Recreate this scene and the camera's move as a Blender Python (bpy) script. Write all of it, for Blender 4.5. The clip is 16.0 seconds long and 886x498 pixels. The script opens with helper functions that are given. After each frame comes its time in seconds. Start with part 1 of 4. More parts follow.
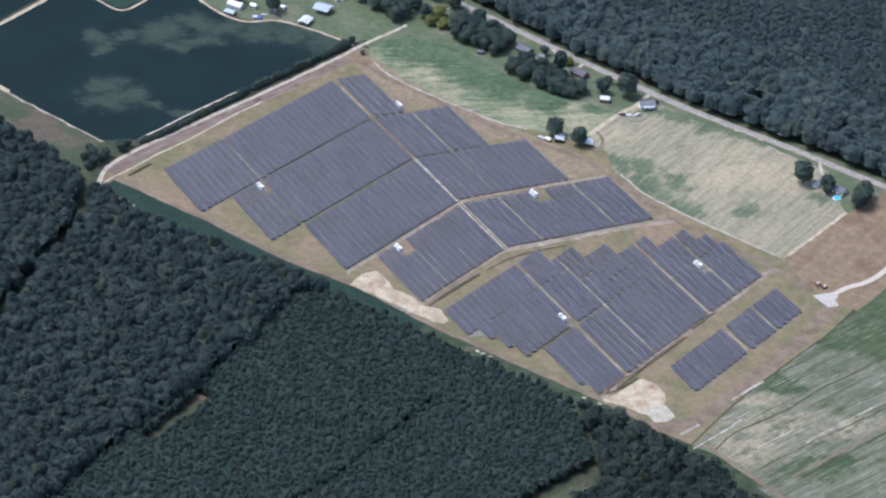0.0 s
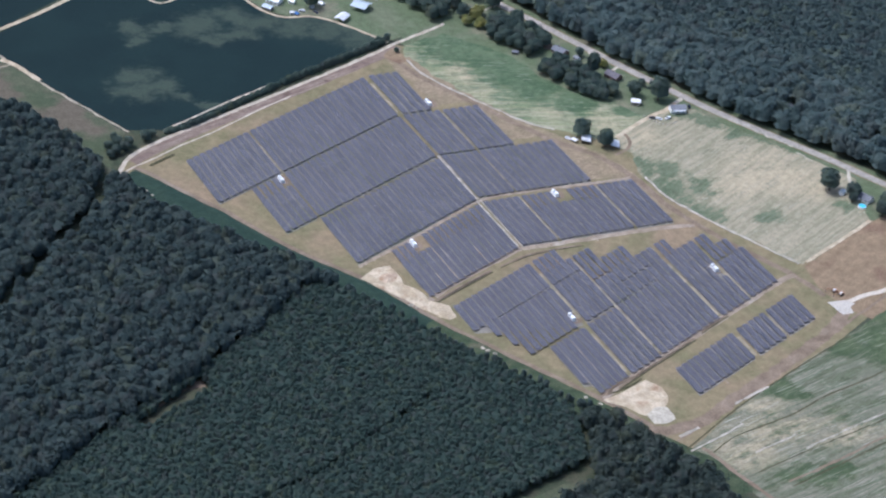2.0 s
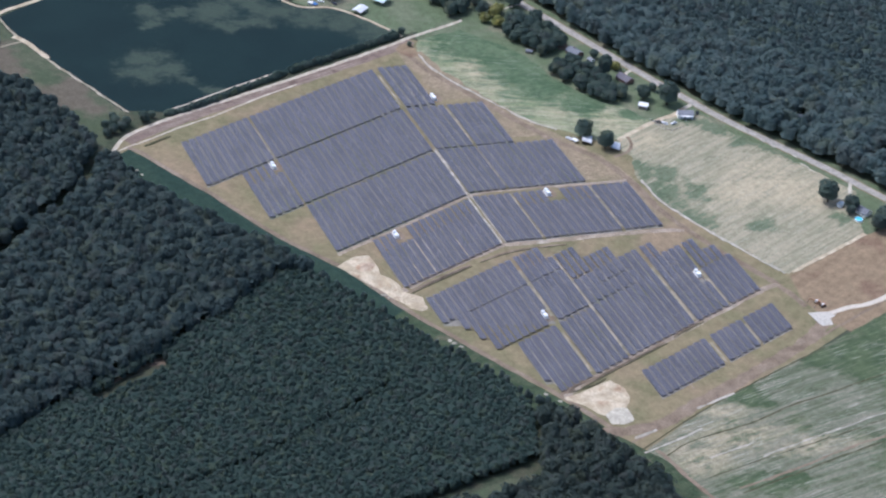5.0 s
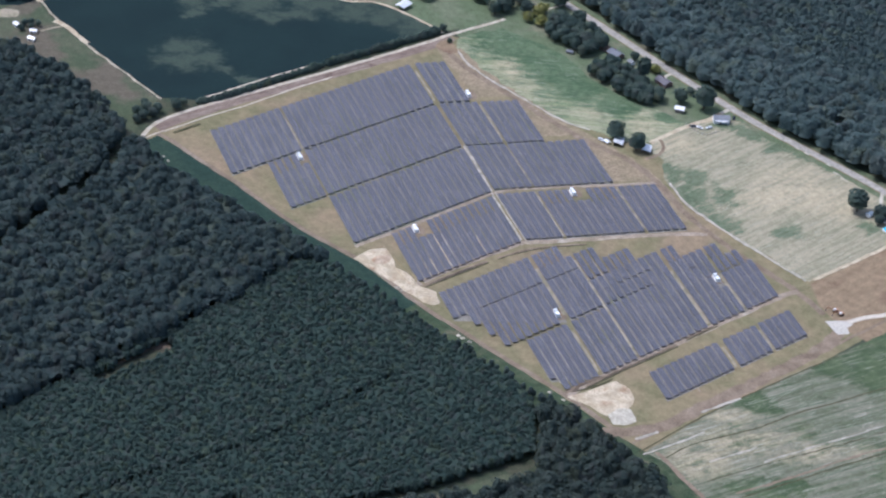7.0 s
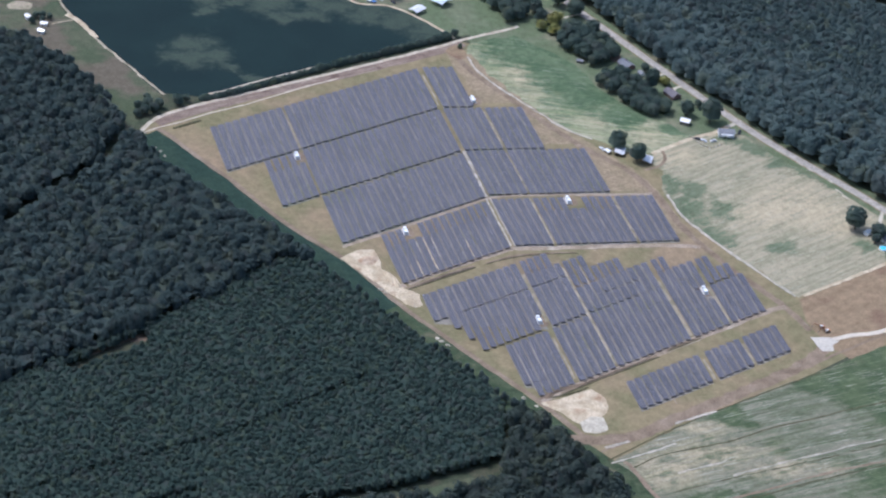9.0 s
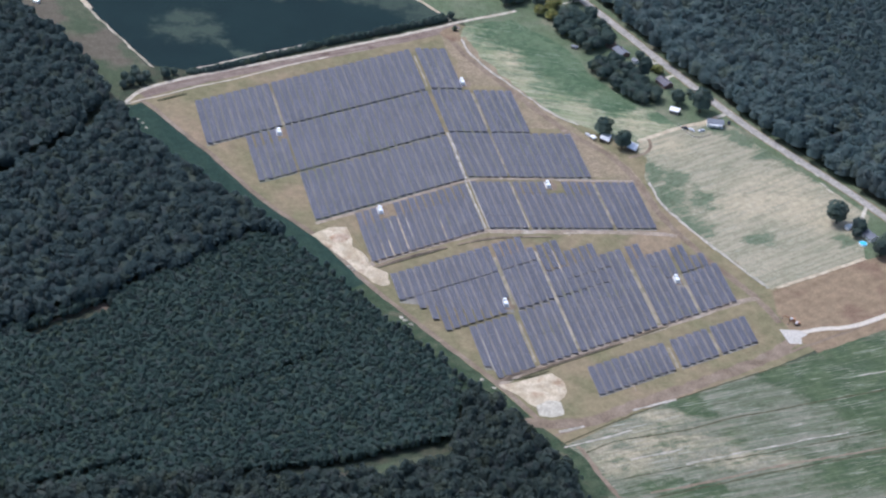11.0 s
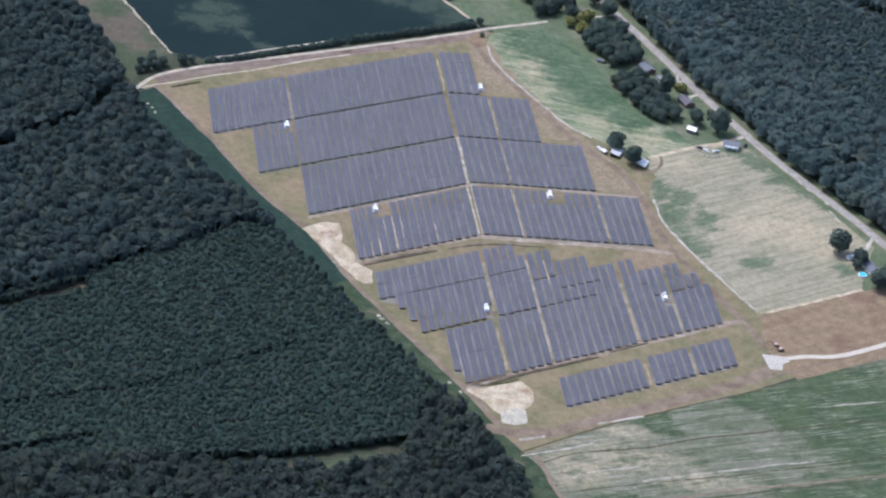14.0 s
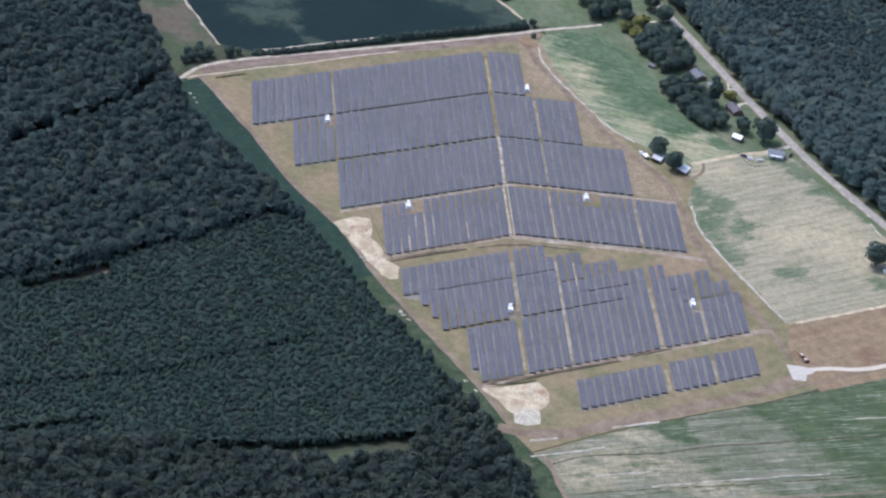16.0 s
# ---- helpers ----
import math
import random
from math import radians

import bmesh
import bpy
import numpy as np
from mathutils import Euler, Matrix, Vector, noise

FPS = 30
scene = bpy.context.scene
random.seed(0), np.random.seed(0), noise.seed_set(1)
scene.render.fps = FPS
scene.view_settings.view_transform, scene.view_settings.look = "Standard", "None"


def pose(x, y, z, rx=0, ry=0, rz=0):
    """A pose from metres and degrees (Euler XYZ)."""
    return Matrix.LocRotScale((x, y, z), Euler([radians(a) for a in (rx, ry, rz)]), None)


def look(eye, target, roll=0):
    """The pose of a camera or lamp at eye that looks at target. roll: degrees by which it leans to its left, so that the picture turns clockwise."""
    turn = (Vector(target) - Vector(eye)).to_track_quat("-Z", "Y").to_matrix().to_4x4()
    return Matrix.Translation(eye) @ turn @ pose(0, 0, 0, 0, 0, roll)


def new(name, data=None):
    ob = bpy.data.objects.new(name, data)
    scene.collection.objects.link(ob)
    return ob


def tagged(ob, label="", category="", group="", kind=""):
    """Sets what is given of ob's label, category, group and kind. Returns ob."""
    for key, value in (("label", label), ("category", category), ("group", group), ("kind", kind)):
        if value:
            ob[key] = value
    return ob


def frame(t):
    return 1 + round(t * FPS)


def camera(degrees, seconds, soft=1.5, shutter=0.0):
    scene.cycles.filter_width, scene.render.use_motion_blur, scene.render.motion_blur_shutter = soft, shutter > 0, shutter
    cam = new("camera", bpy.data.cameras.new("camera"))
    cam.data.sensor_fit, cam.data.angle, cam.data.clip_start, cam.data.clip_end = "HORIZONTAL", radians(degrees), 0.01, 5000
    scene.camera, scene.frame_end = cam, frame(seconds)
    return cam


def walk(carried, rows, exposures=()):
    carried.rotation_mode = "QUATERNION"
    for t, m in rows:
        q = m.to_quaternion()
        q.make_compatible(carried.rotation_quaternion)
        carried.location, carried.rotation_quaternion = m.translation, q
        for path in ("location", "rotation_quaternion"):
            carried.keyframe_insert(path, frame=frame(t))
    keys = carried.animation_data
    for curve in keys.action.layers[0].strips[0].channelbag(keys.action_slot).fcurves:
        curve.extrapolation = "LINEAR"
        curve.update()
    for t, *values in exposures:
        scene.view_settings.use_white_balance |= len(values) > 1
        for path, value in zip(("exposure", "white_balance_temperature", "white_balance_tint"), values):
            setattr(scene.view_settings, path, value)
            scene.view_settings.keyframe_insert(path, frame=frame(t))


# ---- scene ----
cam = camera(17.57, 16.0, soft=2.3)
PATH = [
    (0, (-827.66, -1194.85, 893.70), (-76.92, -49.72, 46.84), 6.52),
    (0.5, (-811.38, -1205.95, 893.21), (-80.90, -46.26, 48.46), 6.44),
    (1, (-794.88, -1216.78, 892.72), (-85.28, -43.74, 48.60), 6.34),
    (1.5, (-778.17, -1227.33, 892.23), (-85.31, -46.19, 45.50), 6.12),
    (2, (-761.27, -1237.59, 891.74), (-81.27, -49.22, 44.69), 6.17),
    (2.5, (-744.17, -1247.57, 891.25), (-78.16, -50.39, 45.50), 6.17),
    (3, (-726.90, -1257.26, 890.77), (-73.28, -52.77, 45.74), 6.36),
    (3.2, (-719.95, -1261.06, 890.58), (-70.32, -53.81, 46.40), 6.40),
    (5.5, (-638.34, -1301.35, 888.56), (-70.22, -56.65, 40.00), 6.55),
    (6, (-620.27, -1309.27, 888.17), (-73.11, -55.40, 39.34), 6.50),
    (6.5, (-602.10, -1316.90, 887.82), (-74.45, -55.34, 38.02), 6.56),
    (7, (-583.86, -1324.22, 887.49), (-73.21, -55.76, 37.58), 6.68),
    (7.5, (-565.54, -1331.23, 887.20), (-71.07, -56.69, 36.81), 6.79),
    (8, (-547.17, -1337.93, 886.94), (-70.16, -57.12, 36.00), 6.82),
    (8.5, (-528.74, -1344.32, 886.72), (-68.37, -56.59, 37.07), 6.91),
    (9, (-510.29, -1350.40, 886.54), (-63.24, -56.57, 39.03), 7.08),
    (11.5, (-417.92, -1376.01, 886.35), (-41.49, -66.36, 28.90), 7.93),
    (12, (-399.50, -1380.15, 886.47), (-37.98, -66.03, 29.46), 8.21),
    (12.5, (-381.14, -1383.97, 886.66), (-35.31, -66.42, 28.44), 8.54),
    (13, (-362.83, -1387.46, 886.91), (-32.34, -64.75, 30.58), 8.82),
    (13.5, (-344.60, -1390.62, 887.23), (-32.34, -62.77, 32.00), 8.99),
    (14, (-326.45, -1393.44, 887.61), (-35.10, -62.49, 29.83), 9.20),
    (14.5, (-308.39, -1395.92, 888.07), (-38.94, -63.23, 25.84), 9.41),
    (15, (-290.44, -1398.06, 888.60), (-42.50, -63.03, 23.55), 9.39),
    (15.5, (-272.61, -1399.85, 889.21), (-44.95, -61.39, 23.89), 9.43),
    (16, (-254.91, -1401.31, 889.91), (-48.57, -59.03, 25.14), 9.24),
]
walk(cam, [(t, look(eye, target, roll)) for t, eye, target, roll in PATH], [(0, 0.27, 5360, 13), (16, 0.27, 5360, 13)])

K = 0.805      # metres in one unit of the site plan, in which the place is drawn below

# ---- light ----
SUN_AZ, SUN_EL = radians(145), radians(61)     # azimuth counted from +x towards +y
world = bpy.data.worlds.new("world")
scene.world = world
world.use_nodes = True
wn = world.node_tree.nodes
sky = wn.new("ShaderNodeTexSky")
sky.sky_type, sky.sun_disc = "NISHITA", False
sky.sun_elevation, sky.sun_rotation = SUN_EL, radians(90) - SUN_AZ
sky.dust_density, sky.air_density, sky.altitude = 6.0, 1.0, 300
wn["Background"].inputs["Strength"].default_value = 0.15
world.node_tree.links.new(sky.outputs[0], wn["Background"].inputs["Color"])
sun_data = bpy.data.lights.new("sun", "SUN")
sun_data.energy, sun_data.angle, sun_data.color = 1.75, radians(2.0), (1.0, 0.97, 0.93)
sun = new("sun", sun_data)
toward = Vector((math.cos(SUN_EL) * math.cos(SUN_AZ), math.cos(SUN_EL) * math.sin(SUN_AZ), math.sin(SUN_EL)))
sun.matrix_world = look(toward * 3000, (0, 0, 0))
scene.view_settings.exposure = 0.0


# ---- materials ----
class Nodes:
    """Short hand for building one node material."""

    def __init__(self, name, rough=0.9, spec=0.2, metal=0.0):
        self.m = bpy.data.materials.new(name)
        self.m.use_nodes = True
        self.t = self.m.node_tree
        self.b = self.t.nodes["Principled BSDF"]
        self.b.inputs["Roughness"].default_value = rough
        self.b.inputs["Specular IOR Level"].default_value = spec
        self.b.inputs["Metallic"].default_value = metal
        sc = self.add("ShaderNodeVectorMath")
        sc.operation = "SCALE"
        sc.inputs["Scale"].default_value = 1 / K
        self.t.links.new(self.add("ShaderNodeNewGeometry").outputs["Position"], sc.inputs[0])
        self.pos, self.moved = sc.outputs[0], None

    def add(self, kind):
        return self.t.nodes.new(kind)

    def put(self, value, socket):
        if isinstance(value, bpy.types.NodeSocket):
            self.t.links.new(value, socket)
        elif isinstance(value, tuple) and len(value) == 3 and socket.type == "RGBA":
            socket.default_value = (*value, 1)
        else:
            socket.default_value = value

    def math(self, op, a, b=0.0, clamp=False):
        n = self.add("ShaderNodeMath")
        n.operation, n.use_clamp = op, clamp
        self.put(a, n.inputs[0]), self.put(b, n.inputs[1])
        return n.outputs[0]

    def noise(self, scale, detail=4.0, rough=0.55, vec=None):
        n = self.add("ShaderNodeTexNoise")
        n.inputs["Scale"].default_value, n.inputs["Detail"].default_value, n.inputs["Roughness"].default_value = scale, detail, rough
        self.t.links.new(vec or self.pos, n.inputs["Vector"])
        return n.outputs["Fac"]

    def streak(self, degrees, along, across, detail=3.0, rough=0.55):
        """Noise drawn out along a heading: along and across are the sizes of its features in metres."""
        r = self.add("ShaderNodeMapping")
        r.vector_type = "TEXTURE"
        r.inputs["Rotation"].default_value = (0, 0, radians(degrees))
        r.inputs["Scale"].default_value = (along, across, along)
        self.t.links.new(self.pos, r.inputs["Vector"])
        return self.noise(1.0, detail, rough, r.outputs[0])

    def wandering(self):
        """The place, pushed about by noise, so that patches get uneven outlines."""
        if self.moved is None:
            n = self.add("ShaderNodeTexNoise")
            n.inputs["Scale"].default_value, n.inputs["Detail"].default_value, n.inputs["Roughness"].default_value = 0.03, 7.0, 0.68
            self.t.links.new(self.pos, n.inputs["Vector"])
            v = self.add("ShaderNodeVectorMath")
            v.operation = "MULTIPLY_ADD"
            self.t.links.new(n.outputs["Color"], v.inputs[0])
            v.inputs[1].default_value = (56, 56, 0)
            v.inputs[2].default_value = (-28, -28, 0)
            w = self.add("ShaderNodeVectorMath")
            w.operation = "ADD"
            self.t.links.new(self.pos, w.inputs[0])
            self.t.links.new(v.outputs[0], w.inputs[1])
            self.moved = w.outputs[0]
        return self.moved

    def blob(self, x, y, radius, squash=1.0):
        """1 at a place, falling to 0 at a radius."""
        s = self.add("ShaderNodeMapping")
        s.vector_type = "TEXTURE"
        s.inputs["Location"].default_value, s.inputs["Scale"].default_value = (x, y, 0), (radius, radius * squash, radius)
        self.t.links.new(self.wandering(), s.inputs["Vector"])
        d = self.add("ShaderNodeVectorMath")
        d.operation = "LENGTH"
        self.t.links.new(s.outputs[0], d.inputs[0])
        return self.span(d.outputs["Value"], 1.0, 0.0)

    def span(self, fac, lo, hi, a=0.0, b=1.0):
        n = self.add("ShaderNodeMapRange")
        n.interpolation_type = "SMOOTHSTEP"
        if lo > hi:
            lo, hi, a, b = hi, lo, b, a
        for key, v in (("From Min", lo), ("From Max", hi), ("To Min", a), ("To Max", b)):
            n.inputs[key].default_value = v
        self.t.links.new(fac, n.inputs["Value"])
        return n.outputs[0]

    def mix(self, fac, a, b, blend="MIX"):
        n = self.add("ShaderNodeMix")
        n.data_type, n.blend_type = "RGBA", blend
        self.put(fac, n.inputs["Factor"]), self.put(a, n.inputs["A"]), self.put(b, n.inputs["B"])
        return n.outputs["Result"]

    def grain(self, col, scale, lo=0.8, hi=1.2, detail=5.0):
        f = self.span(self.noise(scale, detail), 0.3, 0.7, lo, hi)
        c = self.add("ShaderNodeCombineColor")
        for i in range(3):
            self.t.links.new(f, c.inputs[i])
        return self.mix(1.0, col, c.outputs[0], "MULTIPLY")

    def done(self, col, bump=None, strength=0.4, distance=0.1):
        self.put(col, self.b.inputs["Base Color"])
        if bump is not None:
            n = self.add("ShaderNodeBump")
            n.inputs["Strength"].default_value, n.inputs["Distance"].default_value = strength, distance
            self.t.links.new(bump, n.inputs["Height"])
            self.t.links.new(n.outputs[0], self.b.inputs["Normal"])
        return self.m


def earth(name, a, b, scale=0.05, c=None, c_scale=0.02, c_at=(0.5, 0.65), streak=None, fine=0.8, lo=0.8, hi=1.2):
    """Ground of two colours in patches, with a third in larger patches, and grain."""
    a, b, c = (tuple(0.86 * v for v in k) if k else k for k in (a, b, c))
    n = Nodes(name, 0.95, 0.1)
    mask = n.streak(*streak) if streak else n.noise(scale, 5)
    col = n.mix(n.span(mask, 0.4, 0.62), a, b)
    if c:
        col = n.mix(n.span(n.noise(c_scale, 4), *c_at), col, c)
    col = n.grain(n.grain(col, fine, lo, hi), 0.15, 0.88, 1.12)
    return n.done(col, n.noise(1.5, 4), 0.5, 0.15)


def plain(name, col, rough=0.6, spec=0.3, metal=0.0, grain=2.0, lo=0.85, hi=1.1):
    n = Nodes(name, rough, spec, metal)
    return n.done(n.grain(col, grain, lo, hi))


def foliage(name, dark, light, tree=0.14):
    """Leaves: tone varies from tree to tree and from clump to clump."""
    n = Nodes(name, 0.85, 0.06)
    isl = n.add("ShaderNodeNewGeometry").outputs["Random Per Island"]
    cell = n.add("ShaderNodeTexVoronoi")
    cell.voronoi_dimensions = "2D"
    cell.inputs["Scale"].default_value = tree
    n.t.links.new(n.pos, cell.inputs["Vector"])
    own = n.add("ShaderNodeSeparateColor")
    n.t.links.new(cell.outputs["Color"], own.inputs[0])
    f = n.math("ADD", n.math("MULTIPLY", isl, 0.22), n.math("MULTIPLY", n.span(n.noise(tree * 0.6, 3), 0.32, 0.68), 0.5))
    f = n.math("ADD", f, n.math("MULTIPLY", own.outputs[0], 0.45))
    col = n.mix(n.span(f, 0.15, 1.05), dark, light)
    col = n.mix(n.math("MULTIPLY", n.span(n.noise(0.012, 3), 0.45, 0.65), 0.25), col, tuple(v * 0.8 for v in dark))
    rusty = n.math("MAXIMUM", n.span(n.noise(tree * 0.8 + 0.031, 3, 0.5), 0.54, 0.70), n.span(own.outputs[1], 0.80, 0.95))
    col = n.mix(n.math("MULTIPLY", rusty, 0.40), col, (0.108, 0.110, 0.104))
    olive = n.span(own.outputs[2], 0.84, 0.97)
    col = n.mix(n.math("MULTIPLY", olive, 0.36), col, tuple(v * k for v, k in zip(light, (1.55, 1.35, 0.95))))
    m = n.done(col)
    thin = n.add("ShaderNodeBsdfTranslucent")
    both = n.add("ShaderNodeMixShader")
    both.inputs[0].default_value = 0.5
    n.put(col, thin.inputs["Color"])
    n.t.links.new(n.b.outputs[0], both.inputs[1])
    n.t.links.new(thin.outputs[0], both.inputs[2])
    n.t.links.new(both.outputs[0], n.t.nodes["Material Output"].inputs["Surface"])
    return m


M = {}
M["floor"] = earth("woodland_floor", (0.06, 0.075, 0.045), (0.085, 0.085, 0.055), 0.1)
M["dry_grass"] = earth("dry_grass", (0.258, 0.210, 0.121), (0.205, 0.183, 0.099), 0.03, (0.290, 0.218, 0.138), 0.012, (0.5, 0.68), fine=0.5, lo=0.9, hi=1.1)
M["panel_grass"] = earth("grey_olive_grass", (0.205, 0.198, 0.160), (0.262, 0.247, 0.205), 0.04, (0.205, 0.208, 0.145), 0.02, (0.5, 0.66), streak=(90, 26, 2.5))
M["panel_dry"] = earth("dry_grey_grass", (0.232, 0.212, 0.178), (0.282, 0.257, 0.216), 0.04, (0.225, 0.215, 0.150), 0.03, (0.52, 0.68), streak=(90, 26, 2.5))
M["track"] = earth("bare_dirt", (0.262, 0.200, 0.143), (0.215, 0.162, 0.112), 0.06, (0.315, 0.25, 0.185), 0.04, (0.55, 0.7))
M["red_dirt"] = earth("red_dirt", (0.205, 0.150, 0.120), (0.295, 0.232, 0.185), 0.08, (0.17, 0.122, 0.095), 0.05, (0.55, 0.7), streak=(19, 40, 2.5))
M["pale_sand"] = earth("pale_sand", (0.585, 0.487, 0.345), (0.47, 0.382, 0.255), 0.09, (0.37, 0.262, 0.165), 0.07, (0.54, 0.70))
M["gravel"] = earth("white_gravel", (0.60, 0.55, 0.47), (0.50, 0.455, 0.38), 0.15)
M["cream"] = earth("cream_gravel", (0.66, 0.585, 0.47), (0.56, 0.49, 0.385), 0.15)
M["clay"] = earth("grey_clay", (0.50, 0.45, 0.355), (0.55, 0.495, 0.385), 0.15)
M["brown"] = earth("tilled_brown_soil", (0.288, 0.212, 0.132), (0.248, 0.180, 0.112), 0.03, (0.225, 0.152, 0.10), 0.02, (0.52, 0.66), streak=(30, 30, 7))
M["lawn"] = earth("mown_grass", (0.126, 0.158, 0.087), (0.160, 0.178, 0.108), 0.04, (0.215, 0.200, 0.135), 0.02, (0.55, 0.70))
M["meadow"] = earth("rough_meadow", (0.078, 0.098, 0.056), (0.104, 0.114, 0.070), 0.03, (0.135, 0.116, 0.084), 0.022, (0.46, 0.60))
M["lawn_dull"] = earth("dull_clearing_grass", (0.075, 0.085, 0.05), (0.10, 0.10, 0.065), 0.06, (0.14, 0.12, 0.085), 0.05, (0.55, 0.7))
M["verge"] = earth("green_verge", (0.050, 0.074, 0.040), (0.080, 0.100, 0.056), 0.1, (0.13, 0.125, 0.08), 0.06, (0.55, 0.7))
M["soy_strip"] = earth("dense_dark_crop", (0.030, 0.054, 0.040), (0.038, 0.064, 0.045), 0.05)
M["lane_white"] = earth("whitish_sand", (0.58, 0.51, 0.40), (0.44, 0.375, 0.28), 0.2)
M["lane_soil"] = earth("worn_sandy_soil", (0.47, 0.405, 0.30), (0.30, 0.265, 0.18), 0.12)
M["tan_soil"] = earth("tan_soil", (0.305, 0.240, 0.158), (0.270, 0.215, 0.136), 0.04, (0.245, 0.208, 0.118), 0.03, (0.55, 0.7), fine=0.5)
M["pale_track"] = earth("pale_trodden_dirt", (0.37, 0.300, 0.228), (0.30, 0.238, 0.172), 0.06, (0.44, 0.375, 0.295), 0.05, (0.55, 0.7))
M["raw_sand"] = earth("raw_orange_sand", (0.46, 0.335, 0.225), (0.56, 0.445, 0.32), 0.12, (0.36, 0.25, 0.16), 0.1, (0.56, 0.7))
M["lane_dull"] = earth("dull_trodden_soil", (0.375, 0.32, 0.23), (0.275, 0.243, 0.162), 0.12)
M["cream_soil"] = earth("dry_bare_soil", (0.52, 0.465, 0.385), (0.35, 0.32, 0.255), 0.16)
M["asphalt"] = earth("old_asphalt", (0.36, 0.33, 0.29), (0.41, 0.375, 0.33), 0.2)
# Dark weedy ground; its darkness also serves as shade below the ditch banks.
M["ditch"] = earth("weeds_and_shade", (0.07, 0.07, 0.035), (0.1, 0.09, 0.05), 0.2)


def crop_material():
    n = Nodes("dark_bean_crop", 0.8, 0.15)
    base = n.mix(n.span(n.noise(0.02, 4), 0.35, 0.65), (0.0068, 0.0182, 0.0184), (0.0088, 0.0222, 0.0214))
    thin = None
    for x, y, r, q in ((-178, 330, 30, 1.0), (-184, 302, 30, 0.9), (-164, 306, 24, 0.9), (-150, 286, 20, 0.8), (-132, 270, 18, 0.6), (-147, 402, 26, 1.0), (-152, 380, 16, 0.9), (-126, 398, 22, 0.5), (-98, 394, 34, 1.0), (-94, 366, 22, 0.8), (-70, 372, 30, 0.6), (-46, 388, 34, 0.7), (-20, 371, 34, 0.8), (8, 352, 34, 1.0), (26, 332, 30, 1.0), (-10, 384, 38, 0.7), (22, 352, 30, 1.0), (-60, 402, 34, 0.8)):
        b = n.blob(x, y, r * 1.3, q)
        thin = b if thin is None else n.math("MAXIMUM", thin, b)
    mask = n.math("ADD", n.math("MULTIPLY", thin, 0.72), n.math("MULTIPLY", n.noise(0.09, 10, 0.78), 1.3))
    col = n.mix(n.math("MULTIPLY", n.span(mask, 0.84, 1.40), 0.85), base, (0.052, 0.070, 0.050))
    col = n.grain(col, 0.7, 0.85, 1.15)
    return n.done(col, n.noise(1.2, 4), 0.5, 0.2)


def field_material(name, degrees, greens, bias, rows_gap, pale_a, pale_b, creams=(), lush=((0.050, 0.090, 0.050), (0.078, 0.116, 0.062)), tram_share=0.6, bare=(0.54, 0.44)):
    """Half-bare crop: pale stubble streaked along the drill rows, with green stands and tram lines."""
    n = Nodes(name, 0.92, 0.1)
    g = None
    for x, y, r, q in greens:
        b = n.blob(x, y, r, q)
        g = b if g is None else n.math("MAXIMUM", g, b)
    pale = n.mix(n.span(n.streak(degrees, 60, 5, 5, 0.65), 0.40, 0.60), pale_a, pale_b)
    for x, y, r, q in creams:
        patch = n.math("MULTIPLY", n.blob(x, y, r, q), n.span(n.math("ADD", n.noise(0.05, 6, 0.7), n.streak(degrees, 40, 5, 4)), 0.75, 1.15))
        pale = n.mix(n.math("MULTIPLY", patch, 0.78), pale, (0.42, 0.35, 0.23))
    pale = n.mix(n.math("MULTIPLY", n.span(n.streak(degrees, 26, 2.4, 6, 0.75), 0.56, 0.76), 0.7), pale, (0.43, 0.40, 0.32))
    pale = n.mix(n.math("MULTIPLY", n.span(n.noise(0.12, 8, 0.75), 0.5, 0.7), 0.22), pale, lush[1])
    green = n.mix(n.span(n.noise(0.05, 5), 0.35, 0.65), *lush)
    green = n.mix(n.span(n.streak(degrees, 40, 3, 4, 0.65), 0.5, 0.75), green, (0.115, 0.145, 0.083))
    mask = n.math("ADD", n.math("MULTIPLY", g, 0.42), n.math("MULTIPLY", n.streak(degrees, 40, 6, 8, 0.8), 0.95))
    mask = n.math("ADD", mask, n.math("MULTIPLY", n.noise(0.04, 9, 0.7), 0.75))
    col = n.mix(n.span(mask, bias + 0.06, bias + 0.34), pale, green)
    thin_bare = n.math("MULTIPLY", n.span(n.streak(degrees, 30, 1.2, 6, 0.75), bare[0], bare[0] + 0.11), n.span(n.noise(0.03, 5, 0.65), bare[1], bare[1] + 0.18, 0.08, 1.0))
    col = n.mix(n.math("MULTIPLY", thin_bare, 0.7), col, (0.42, 0.395, 0.32))
    turn = n.add("ShaderNodeMapping")
    turn.vector_type = "TEXTURE"
    turn.inputs["Rotation"].default_value = (0, 0, radians(degrees))
    n.t.links.new(n.pos, turn.inputs["Vector"])
    xyz = n.add("ShaderNodeSeparateXYZ")
    n.t.links.new(turn.outputs[0], xyz.inputs[0])
    bent = n.math("ADD", xyz.outputs[1], n.math("MULTIPLY", n.noise(0.006, 1), 8.0))
    tram = n.span(n.math("PINGPONG", bent, rows_gap), 0.55, 0.2)
    tram = n.math("MULTIPLY", tram, n.span(n.streak(degrees, 120, 12, 2), 0.42, 0.6))
    col = n.mix(n.math("MULTIPLY", tram, tram_share), col, (0.05, 0.075, 0.04))
    col = n.grain(n.grain(col, 0.8, 0.85, 1.15), 0.2, 0.9, 1.1)
    return n.done(col, n.noise(1.0, 4), 0.5, 0.2)


